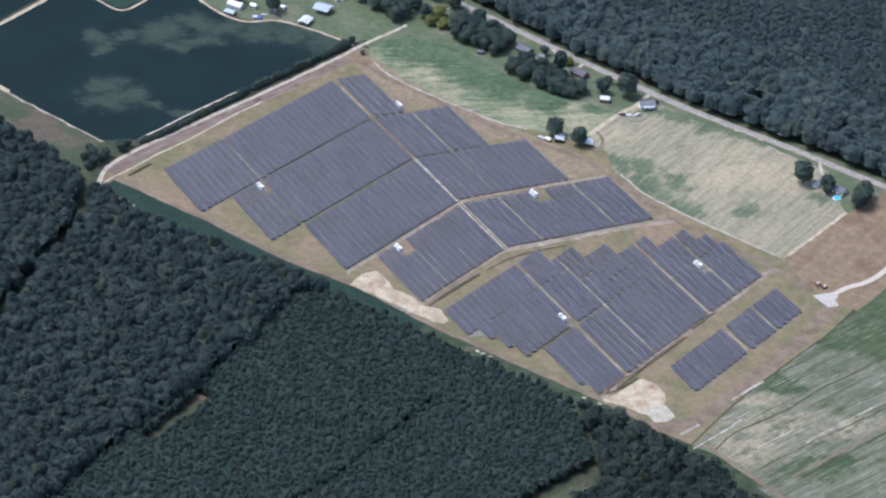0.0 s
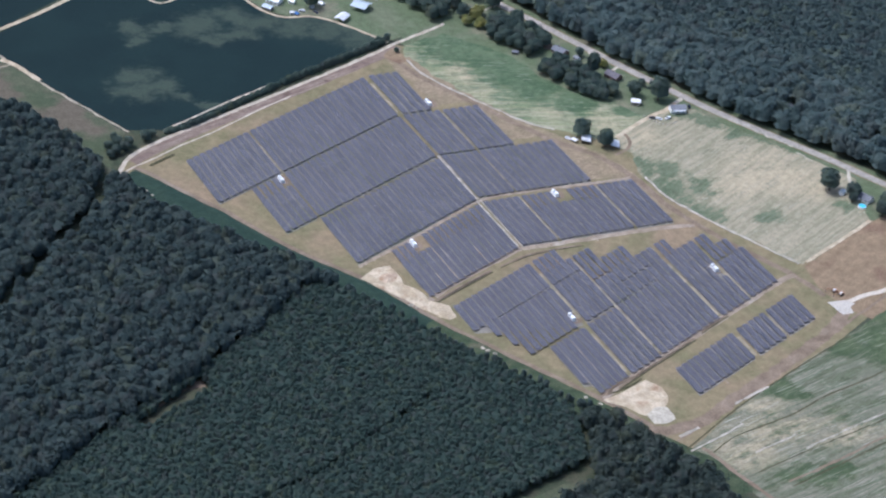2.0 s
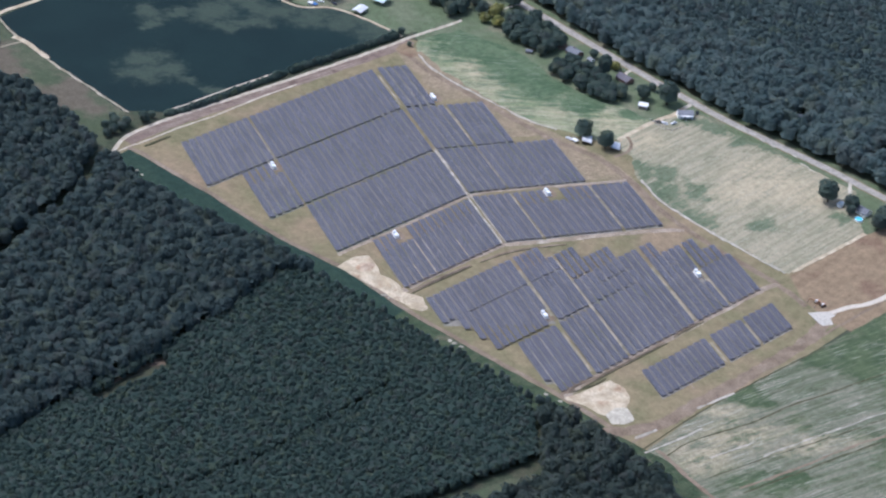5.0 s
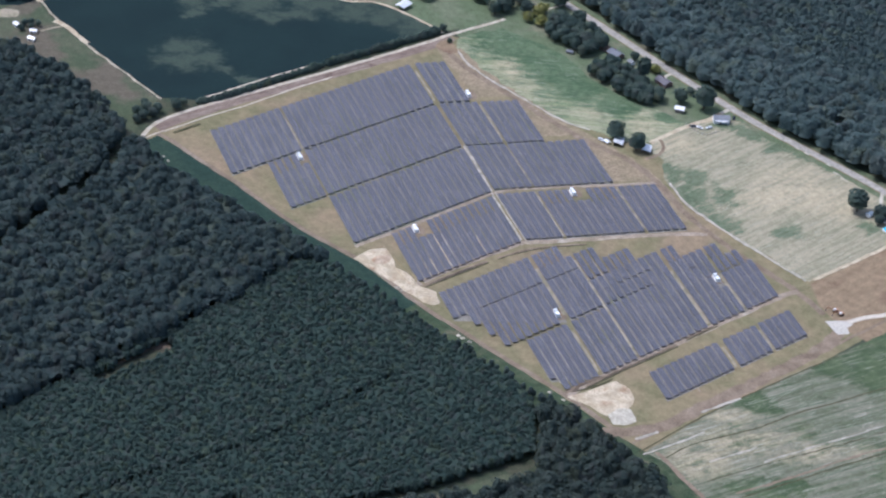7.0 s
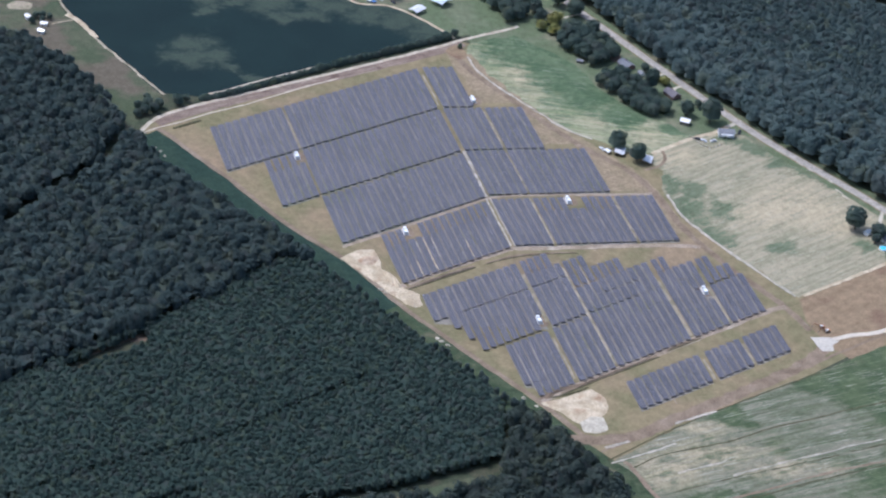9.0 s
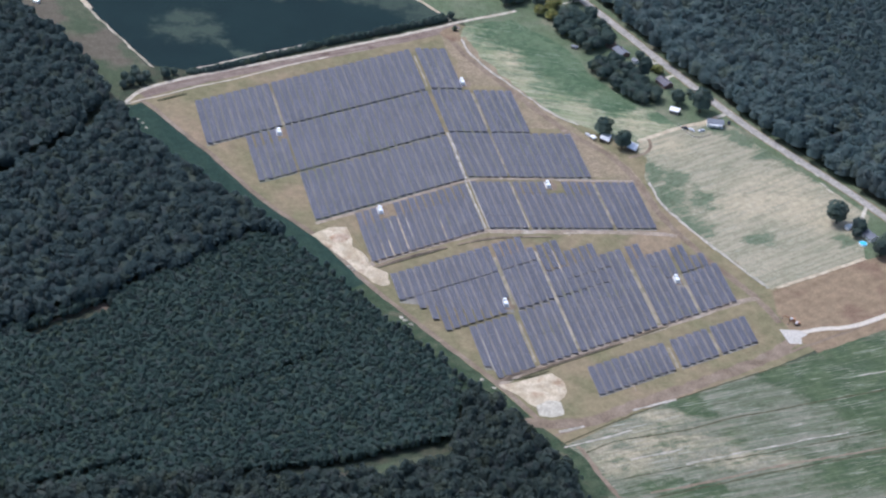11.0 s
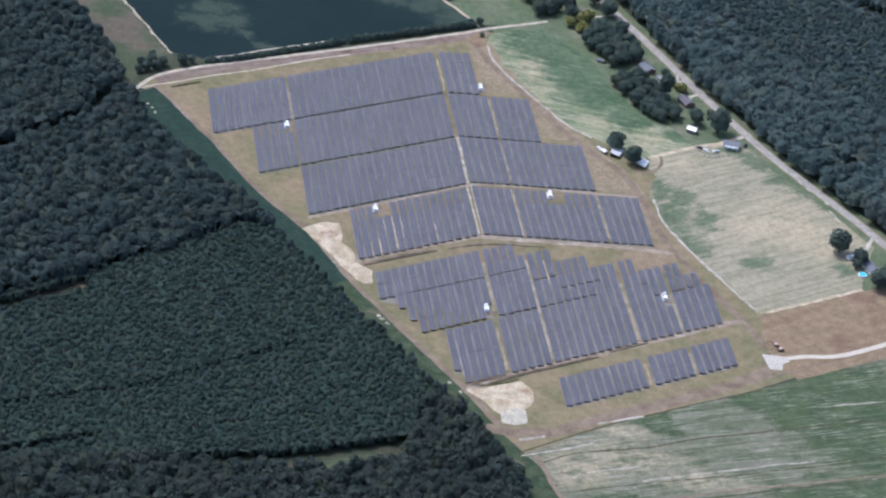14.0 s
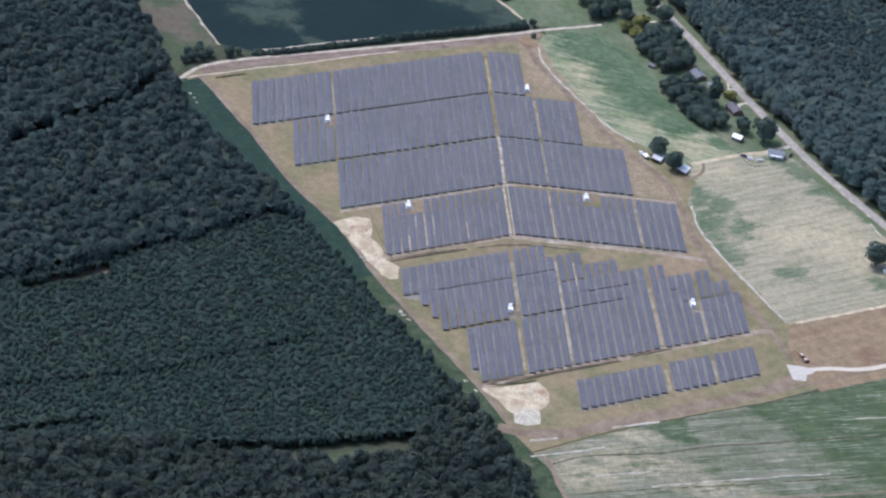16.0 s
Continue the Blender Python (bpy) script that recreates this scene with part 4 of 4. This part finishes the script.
sheet("wood_clearing", [(-172, -300), (-130, -296), (-92, -286), (-84, -272), (-110, -268), (-170, -284)], 0.1, M["meadow"], "grassy clearing in the wood", 1.0)
EAST_EDGE = [(134, 470), (171, 378), (190, 314), (208, 254), (230, 200), (251, 146), (275, 100), (300, 55), (322, 8), (343, -38)]
wood("east_wood", EAST_EDGE + [(410, 0), (392, 45), (372, 110), (358, 165), (335, 215), (305, 258), (275, 294), (245, 338), (222, 377), (200, 440), (180, 470)], 8.2, BIG, M["leaf_road_hazed"], "dense broadleaf wood along the road", [([(336, 54), (346, 38)], 6.5), ([(305, 118), (311, 108)], 6)], 9, (0.6, 1.4), (12.0, 1.2, 3.0))
wood("far_wood", [(184, 470), (204, 440), (226, 377), (249, 338), (279, 294), (309, 258), (339, 215), (362, 165), (376, 110), (396, 45), (412, 4), (450, 40), (575, 230), (500, 380), (400, 470)], 5.5, FAR, M["leaf_far_hazed"], "far dark wood", [([(300, 452), (336, 428), (366, 408), (440, 350)], 6)], 11, (0.75, 1.3), (7.5, 0.7, 2.6))
ribbon("far_dirt_road", [(280, 468), (336, 428), (366, 408), (460, 340)], 6, 0.2, M["pale_sand"], "pale dirt road in the far wood", 0.8)
sheet("wood_yard", [(300, 118), (312, 124), (318, 112), (308, 102)], 0.1, M["track"], "bare yard in the wood", 1.0, True)
sheet("wood_yard", [(330, 56), (340, 58), (354, 34), (344, 26)], 0.1, M["track"], "bare yard in the wood", 1.0, True)


def tree_kind(radius, height, leaves, size, seed, material):
    """Meshes of one kind of single tree: trunk with limbs, and crown."""
    v, f = crown_arrays(radius, height, 9, leaves, size, seed, 0.5)
    crown = quad_mesh("crown", v, f, material)
    bm = bmesh.new()
    tube(bm, 0, 0, 0, 0.045 * height ** 0.8, 0.018 * height ** 0.8, height * 0.55, 8)
    rng = random.Random(seed)
    for k in range(5):
        a = k * 1.26 + rng.uniform(-0.3, 0.3)
        m = Matrix.Translation((0, 0, height * (0.22 + 0.05 * k))) @ Matrix.Rotation(a, 4, "Z") @ Matrix.Rotation(radians(48), 4, "Y") @ Matrix.Translation((0, 0, radius * 0.35))
        bmesh.ops.create_cone(bm, cap_ends=True, segments=5, radius1=0.11, radius2=0.04, depth=radius * 0.7, matrix=m)
    return mesh_of("trunk", bm, M["bark"]), crown


YARD = [tree_kind(4.6, 11, 420, 0.62, 60 + s, M["leaf_yard"]) for s in range(4)]
LIGHT = [tree_kind(3.6, 7, 260, 0.55, 70 + s, M["leaf_light"]) for s in range(2)]
EDGE_KIND = [tree_kind(3.9, 14, 130, 0.9, 80 + s, M["leaf_mixed"]) for s in range(4)]
tree_rng = random.Random(12)


def tree(x, y, s, kinds=YARD, label="dark green broadleaf tree standing in grass", group="yard trees", stretch=1.0):
    t = thing("tree", pose(x, y, 0.0, 0, 0, tree_rng.uniform(0, 360)), label, "tree", group)
    t.scale = (s, s, s * stretch)
    if kinds is YARD or kinds is LIGHT:
        t.scale = (s * 1.75, s * 1.75, s * 1.35 * stretch)
    trunk, crown = tree_rng.choice(kinds)
    part("trunk", trunk, None, t)
    part("crown", crown, None, t)
    return t


def grove(outline, spacing, seed, size, **more):
    places, rng = wood_places(outline, spacing, (), seed, 0.35)
    for x, y in places:
        tree(x, y, rng.uniform(*size), **more)


# the two trees at the barns, the yard trees, and the groves along the road
tree(124, 133, 1.05, label="round dark tree beside the barn roof")
tree(134, 112, 1.1, label="round dark tree beside the barn roof")
tree(214, 166, 1.35, label="large dark tree beside the driveway", stretch=1.1)
tree(199, 179, 0.95), tree(213, 191, 0.5)
tree(272, -1, 1.3), tree(285, -15, 0.9), tree(280, -22, 0.6)
for x, y, s in ((290, -48, 1.1), (298, -42, 1.15), (306, -36, 1.0)):
    tree(x, y, s)
GROVE = dict(label="dark broadleaf tree in a roadside grove", group="roadside grove")
grove([(126, 304), (142, 330), (162, 326), (176, 296), (170, 272), (150, 258), (140, 262)], 8.5, 31, (0.7, 1.0), **GROVE)
grove([(142, 232), (150, 250), (172, 246), (176, 226), (182, 204), (186, 180), (172, 174), (156, 196)], 6.8, 32, (0.6, 0.85), **GROVE)
grove([(84, 352), (96, 340), (118, 336), (132, 350), (122, 400), (88, 392)], 11, 33, (0.75, 1.05), **GROVE)
tree(181, 218, 0.85, label="tall dark conifer beside the brick house", stretch=1.9)
for x, y, s in ((122, 330, 1.0), (130, 322, 1.0), (134, 338, 1.15), (140, 344, 1.0)):
    tree(x, y, s, LIGHT, "yellow-green tree at the lane's end", "light trees")
for x, y, s in ((198, 229, 0.8), (194, 234, 0.6), (166, 250, 0.8)):
    tree(x, y, s, LIGHT, "light green shrub beside a driveway", "light trees")
for x, y, s in ((8, 396, 1.1), (36, 323, 0.4), (44, 324, 0.48), (-14, 420, 0.8), (158, 352, 1.1), (150, 372, 1.2), (43, 303, 0.32), (188, 252, 0.6)):
    tree(x, y, s)
for x, y, s in ((-235, 217, 0.62), (-227, 220, 0.6), (-231, 227, 0.66), (-222, 226, 0.6), (-239, 225, 0.55), (-206, 229, 0.66), (-229, 238, 0.45), (-241, 213, 0.5), (-199, 234, 0.45)):
    tree(x, y, s, label="dark tree at the corner of the bean field")
for x, y, s in ((-284, 377, 0.4), (-289, 379, 0.45), (-295, 379, 0.42), (-291, 373, 0.36), (-299, 371, 0.4), (-286, 424, 0.7), (-292, 430, 0.8), (-299, 426, 0.7), (-281, 431, 0.6)):
    tree(x, y, s, label="dark tree beside the small sheds")

# single trees along the edge of the west wood
places = [a.lerp(b, t) for a, b in ((Vector(p), Vector(q)) for p, q in zip(EDGE, EDGE[1:])) for t in (0.0, 0.1, 0.2, 0.3, 0.4, 0.5, 0.6, 0.7, 0.8, 0.9)]
for p in places:
    q = p + Vector((tree_rng.uniform(-4.5, 1.0), tree_rng.uniform(-3, 3)))
    tree(q.x, q.y, tree_rng.uniform(0.7, 1.05) if q.y > -20 else tree_rng.uniform(0.5, 0.78), EDGE_KIND, "dark green tree at the edge of the wood", "wood edge trees")


def hedge(name, points, height, label):
    """A dense row of bushes: a rough body under leaf clumps."""
    rng = np.random.default_rng(77)
    kinds = [crown_arrays(3.6, height, 5, 80, 0.6, 90 + s, 0.6) for s in range(4)]
    pts = smooth_line(points, 2.2)
    vs, fs, base = [], [], 0
    for p in pts:
        v, f = kinds[rng.integers(0, 4)]
        k = rng.uniform(0.75, 1.2)
        a = rng.uniform(0, 6.28)
        x, y = v[:, 0] * np.cos(a) - v[:, 1] * np.sin(a), v[:, 0] * np.sin(a) + v[:, 1] * np.cos(a)
        vs.append(np.stack([x * k + p.x + rng.uniform(-0.6, 0.6), y * k + p.y + rng.uniform(-0.6, 0.6), np.maximum(0, (v[:, 2] - height * 0.2) * k)], 1))
        fs.append(f + base)
        base += len(v)
    return tagged(new(name, quad_mesh(name, np.concatenate(vs), np.concatenate(fs), M["leaf_yard"])), label, "hedge", kind="stuff")


hedge("field_hedge", [(-186, 236), (-160, 242.5), (-125, 257.5), (-86, 273.5)], 5.2, "low dark hedge along the sandy lane")
hedge("field_hedge", [(-84, 274.5), (-68, 281), (1, 306), (38, 320)], 7.2, "long dark bushy hedge along the sandy lane")
ribbon("hedge_sand", [(-186, 241), (-162, 250.2), (-135, 261.5), (-104, 273.6), (-82, 282)], 1.9, 0.2, M["lane_white"], "pale sandy strip behind the hedge", 0.8)


# ---- buildings ----
def gable(bm, w, l, eave, rise, over=0.5, thick=0.18):
    """A gable roof as a thick folded slab; the ridge runs along y."""
    hw, hl = w / 2 + over, l / 2 + over
    drop = rise * over / (w / 2)
    top = [(-hw, eave - drop), (0, eave + rise), (hw, eave - drop)]
    rows = []
    for y in (-hl, hl):
        rows.append([bm.verts.new((x, y, z + thick)) for x, z in top] + [bm.verts.new((x, y, z)) for x, z in top])
    a, b = rows
    for q in ((a[0], a[1], b[1], b[0]), (a[1], a[2], b[2], b[1]), (a[3], b[3], b[4], a[4]), (a[4], b[4], b[5], a[5]), (a[0], b[0], b[3], a[3]), (a[2], a[5], b[5], b[2]), (a[0], a[3], a[4], a[1]), (a[1], a[4], a[5], a[2]), (b[0], b[1], b[4], b[3]), (b[1], b[2], b[5], b[4])):
        bm.faces.new(q)
    bmesh.ops.recalc_face_normals(bm, faces=bm.faces)
    return bm


def gable_walls(w, l, eave, rise):
    bm = bmesh.new()
    rows = []
    for y in (-l / 2, l / 2):
        rows.append([bm.verts.new(p) for p in ((-w / 2, y, 0), (w / 2, y, 0), (w / 2, y, eave), (0, y, eave + rise), (-w / 2, y, eave))])
    a, b = rows
    bm.faces.new(a), bm.faces.new(b[::-1])
    for i in range(5):
        bm.faces.new((a[i], b[i], b[(i + 1) % 5], a[(i + 1) % 5]))
    bmesh.ops.recalc_face_normals(bm, faces=bm.faces)
    return bm


def house(name, x, y, turn, w, l, eave, rise, wall, roof, label, porch=False, chimney=False):
    h = thing(name, pose(x, y, 0.1, 0, 0, turn), label, name.replace("_", " "))
    part("wall", gable_walls(w, l, eave, rise), wall, h)
    r = part("roof", gable(bmesh.new(), w, l, eave, rise), roof, h)
    if chimney:
        part("chimney", box(bmesh.new(), w * 0.15, l * 0.2, eave + rise * 0.4, 0.8, 0.8, rise * 0.6 + 0.9, 0.04), M["brick"], r, "brick chimney")
    for sx in (-1, 1):
        part("door", box(bmesh.new(), sx * w / 2, 0.6, 0.05, 0.12, 1.0, 2.05, 0.02), M["weathered"], h)
        for dy in (-l * 0.32, l * 0.32):
            win = part("window", box(bmesh.new(), sx * w / 2, dy, 0.9, 0.14, 1.4, 1.2, 0.02), M["white_board"], h, "white window frame")
            part("pane", box(bmesh.new(), sx * (w / 2 + 0.06), dy, 1.0, 0.06, 1.2, 1.0), M["glass"], win)
    if porch:
        part("porch_roof", box(bmesh.new(), -w / 2 - 1.4, 0, eave - 0.5, 2.8, l * 0.8, 0.14, 0.02), M["tin"], h, "white metal porch roof")
        for dy in (-l * 0.38, 0, l * 0.38):
            part("porch_post", box(bmesh.new(), -w / 2 - 2.6, dy, 0, 0.15, 0.15, eave - 0.5), M["white_board"], h)
    return h


def open_shed(name, x, y, turn, w, l, eave, rise, roof, label, wall_back=True):
    s = thing(name, pose(x, y, 0.1, 0, 0, turn), label, "shed")
    part("roof", gable(bmesh.new(), w, l, eave, rise, 0.6, 0.12), roof, s)
    for px in (-w / 2, w / 2):
        for py in (-l / 2, 0, l / 2):
            part("post", box(bmesh.new(), px, py, 0, 0.2, 0.2, eave), M["weathered"], s)
    if wall_back:
        part("back_wall", box(bmesh.new(), 0, l / 2 - 0.1, 0, w * 0.96, 0.15, eave * 0.95), M["weathered"], s)
    return s


def lean_to(name, x, y, turn, w, l, hi, lo, roof, wall, label):
    s = thing(name, pose(x, y, 0.1, 0, 0, turn), label, "shed")
    bm = bmesh.new()
    rot = Matrix.Rotation(math.atan2(hi - lo, w), 4, "Y")
    box(bm, 0, 0, 0, math.hypot(w, hi - lo) + 0.8, l + 0.8, 0.12, turn=Matrix.Translation((0, 0, (hi + lo) / 2)) @ rot)
    part("roof", bm, roof, s)
    for px, h in ((-w / 2, hi), (w / 2, lo)):
        part("wall", box(bmesh.new(), px, 0, 0, 0.15, l, h - 0.1), wall, s)
    part("back_wall", box(bmesh.new(), 0, l / 2, 0, w, 0.15, lo - 0.1), wall, s)
    return s


open_shed("open_shed", 48, 382, 38, 13, 13, 4.2, 1.8, M["grey_tin"], "open shed with a square grey metal roof", False)
open_shed("metal_shed", 24, 368, 128, 8, 12, 3.4, 1.3, M["tin"], "open shed with a white metal roof", False)
house("farm_building", -18, 414, 35, 8, 12, 3.2, 1.6, M["white_board"], M["tin"], "white farm building with a pale metal roof")
house("farm_store", -4, 408, 35, 4, 4.5, 2.6, 1.0, M["white_board"], M["tin"], "small white store with a pale roof")
house("farm_cottage", 76, 400, 20, 8, 11, 2.8, 1.8, M["white_board"], M["tin"], "white cottage with a pale roof among trees")
house("low_store", -28, 404, 35, 6, 8, 2.6, 1.0, M["weathered"], M["grey_tin"], "low grey store beside the bean field")
lean_to("barn_shed", 124, 125, -28, 7, 10, 3.8, 2.6, M["tin"], M["weathered"], "weathered barn shed with a white metal roof")
lean_to("barn_shed", 142, 111, -28, 7, 10, 3.8, 2.4, M["tin"], M["weathered"], "weathered barn shed with a pale metal roof under a tree")
open_shed("small_lean", 115, 127, 20, 3, 4, 2.2, 0.5, M["tin"], "small shelter with a white metal roof")
house("white_house", 220.5, 145.5, 76, 7.5, 12.5, 3.8, 2.0, M["white_board"], M["pale_shingle"], "white house with a grey shingle roof and a porch", True)
house("barn", 193, 166, 57, 6, 7, 3.4, 1.4, M["weathered"], M["tin"], "small dark barn with a white metal roof")
house("brick_house", 197.5, 211, 20, 8.5, 12.5, 2.9, 2.2, M["brick"], M["brown_shingle"], "brick house with a brown shingle roof", False, True)
house("brick_house", 175, 262, 20, 9, 12, 2.9, 2.0, M["brick"], M["shingle"], "brick house with a grey shingle roof in a grove", False, True)
house("cottage", 183, 247, 20, 4, 4.5, 2.5, 1.1, M["white_board"], M["pale_shingle"], "small pale house half hidden in a grove")
house("grove_shed", 158, 246, 20, 3, 4, 2.2, 0.8, M["white_board"], M["tin"], "small white shed at the edge of a grove")
house("field_hut", 138, 272, 60, 3, 5, 2.2, 0.8, M["weathered"], M["shingle"], "small grey hut beside the green field")
house("small_house", 291, -22, 22, 8, 12, 2.9, 1.8, M["white_board"], M["shingle"], "white house with a grey shingle roof beside a pool")
house("small_shed", 279, -9, -60, 4, 5, 2.3, 0.9, M["white_board"], M["grey_tin"], "small pale shed under trees")
house("wood_house", 309, 118, -50, 7, 11, 3.0, 1.8, M["weathered"], M["pale_shingle"], "weathered house with a pale roof among trees")
house("wood_house", 344, 42, -50, 7, 11, 2.8, 1.6, M["white_board"], M["tin"], "pale-roofed house in the wood")
for x, y, a in ((-290, 366.5, 70), (-294, 354, 50), (-301, 379, 20)):
    house("meadow_shed", x, y, a, 3.6, 5, 2.4, 0.9, M["white_board"], M["tin"], "small white shed beside the meadow")

pool = thing("swimming_pool", pose(283, -31, 0.1), "round blue above-ground swimming pool", "pool")
part("pool_wall", tube(bmesh.new(), 0, 0, 0, 3.2, 3.2, 1.2, 24), M["white_metal"], pool)
part("water", tube(bmesh.new(), 0, 0, 1.15, 3.0, 3.0, 0.08, 24), M["pool"], pool, "bright blue water")


def car(x, y, turn, paint, label):
    c = thing("car", pose(x, y, 0.12, 0, 0, turn), label, "car", "parked cars")
    c.scale = (1.2, 1.2, 1.2)
    bm = bmesh.new()
    box(bm, 0, 0, 0.35, 1.8, 4.5, 0.65, 0.15)
    part("body", bm, paint, c)
    part("cabin", box(bmesh.new(), 0, -0.2, 0.98, 1.55, 2.3, 0.5, 0.18), M["glass"], c, "dark glazed cabin")
    part("roof", box(bmesh.new(), 0, -0.25, 1.42, 1.4, 1.6, 0.1, 0.04), paint, c)
    wheel = mesh_of("wheel", tube(bmesh.new(), 0, 0, -0.1, 0.34, 0.34, 0.22, 12), M["rubber"])
    for sx in (-0.85, 0.85):
        for sy in (-1.4, 1.4):
            w = part("wheel", wheel, None, c)
            w.matrix_basis = pose(sx, sy, 0.34, 0, 90, 0)
    return c


car(198.8, 138, 40, M["car_white"], "white car parked on the house yard")
car(194.5, 141, 60, M["car_dark"], "dark car parked on the house yard")
car(206.5, 136.8, 100, M["car_white"], "white pickup parked beside the white house")
car(233, 148, 150, M["car_dark"], "dark car parked behind the white house")
car(112, 132.5, 20, M["car_white"], "white trailer parked at the barn")
car(-2, 392, 60, M["car_white"], "white car in the farmyard")
car(8, 386, 20, M["car_dark"], "dark car in the farmyard")
car(20, 400, 20, M["car_white"], "white car in the farmyard")


def machine(x, y, turn, label):
    """A tracked digger with arm and bucket."""
    m = thing("excavator", pose(x, y, 0.14, 0, 0, turn), label, "excavator", "building machines")
    m.scale = (1.1, 1.1, 1.1)
    for sx in (-1.1, 1.1):
        part("crawler_track", box(bmesh.new(), sx, 0, 0, 0.6, 3.8, 0.9, 0.25), M["rubber"], m)
    b = part("body", box(bmesh.new(), 0, -0.3, 1.0, 2.6, 3.4, 1.2, 0.15), M["orange"], m)
    part("cab", box(bmesh.new(), -0.7, 0.7, 1.3, 1.1, 1.5, 1.6, 0.1), M["white_metal"], b, "pale cab")
    part("boom", box(bmesh.new(), 0.3, 0, 0, 0.4, 4.6, 0.5, 0.05, Matrix.Translation((0, 1.4, 1.6)) @ Matrix.Rotation(radians(22), 4, "X") @ Matrix.Translation((0, 2.0, 0))), M["orange"], m)
    part("dipper", box(bmesh.new(), 0.3, 0, 0, 0.3, 3.2, 0.4, 0.05, Matrix.Translation((0, 5.2, 3.3)) @ Matrix.Rotation(radians(-62), 4, "X") @ Matrix.Translation((0, 1.4, 0))), M["orange"], m)
    part("bucket", box(bmesh.new(), 0.3, 6.6, 0.9, 1.0, 0.9, 0.8, 0.15), M["weathered"], m)
    return m


machine(194, -128, 78, "orange and pale digger standing on bare brown soil")
machine(196, -133, 100, "orange digger with white cab beside the gravel road")

# debris and pale brush along the wood
rock_rng = random.Random(5)
for x, y in ((-86, -113), (-83, -118), (-88, -109), (-42, -196), (-48, -186), (-236, 166), (-233, 160), (-231, 153), (-112, -44), (-110, -48)):
    heap("rubble_mound", x, y, rock_rng.uniform(1.2, 2.4), rock_rng.uniform(0.8, 1.6), rock_rng.uniform(0.5, 1.0), M["clay"], "pale pile of brush and rubble beside the wood", rock_rng.uniform(0, 180), rock_rng.randint(1, 99), "rubble")

for x, y, a in ((265.5, 96, -62), (270, 87, -60), (275.5, 78, -62), (280, 68, -62), (281, 54, -70), (283, 45, -60)):
    heap("field_spoil", x, y, 0.9, 4.2, 0.25, M["clay"], "pale spoil heap at the edge of the field", 27, int(x), "heap")
for k, (x, y) in enumerate(((18, 398), (9, 396), (-12, 390), (69, 395))):
    house("garden_shed", x, y, 30 + 20 * k, 2.6, 3.4, 2.0, 0.7, M["white_board"], M["tin"], "small white shed in the farmyard")
tarp = thing("tarpaulin_stack", pose(-9, 388, 0.12, 0, 0, 20), "blue tarpaulin over a low stack in the farmyard", "tarpaulin")
part("stack", box(bmesh.new(), 0, 0, 0, 3.6, 4.6, 1.3, 0.15), M["weathered"], tarp)
part("tarpaulin", box(bmesh.new(), 0, 0, 1.2, 4.0, 5.0, 0.35, 0.16), M["blue"], tarp, "blue tarpaulin")


def fence(points, label):
    """A low post-and-rail yard fence."""
    f = thing("yard_fence", pose(points[0][0], points[0][1], 0.1), label, "fence")
    for (ax, ay), (bx, by) in zip(points, points[1:]):
        d = Vector((bx - ax, by - ay))
        n = max(1, round(d.length / 3))
        turn = Matrix.Translation((ax - points[0][0], ay - points[0][1], 0)) @ Matrix.Rotation(math.atan2(d.y, d.x), 4, "Z")
        for k in range(n):
            part("post", box(bmesh.new(), k * d.length / n, 0, 0, 0.2, 0.2, 1.6, 0, turn), M["white_board"], f)
        for z in (0.6, 1.2):
            part("rail", box(bmesh.new(), d.length / 2, 0, z, d.length, 0.1, 0.14, 0, turn), M["weathered"], f)
    return f


fence([(190, 146), (195, 131), (199.5, 126), (212, 130)], "white post-and-rail fence round the house yard")

# ---- from plan units to metres ----
grown = Matrix.Scale(K, 4)
for me in bpy.data.meshes:
    me.transform(grown)
for ob in scene.objects:
    if ob.type not in ("CAMERA", "LIGHT"):
        ob.location = ob.location * K
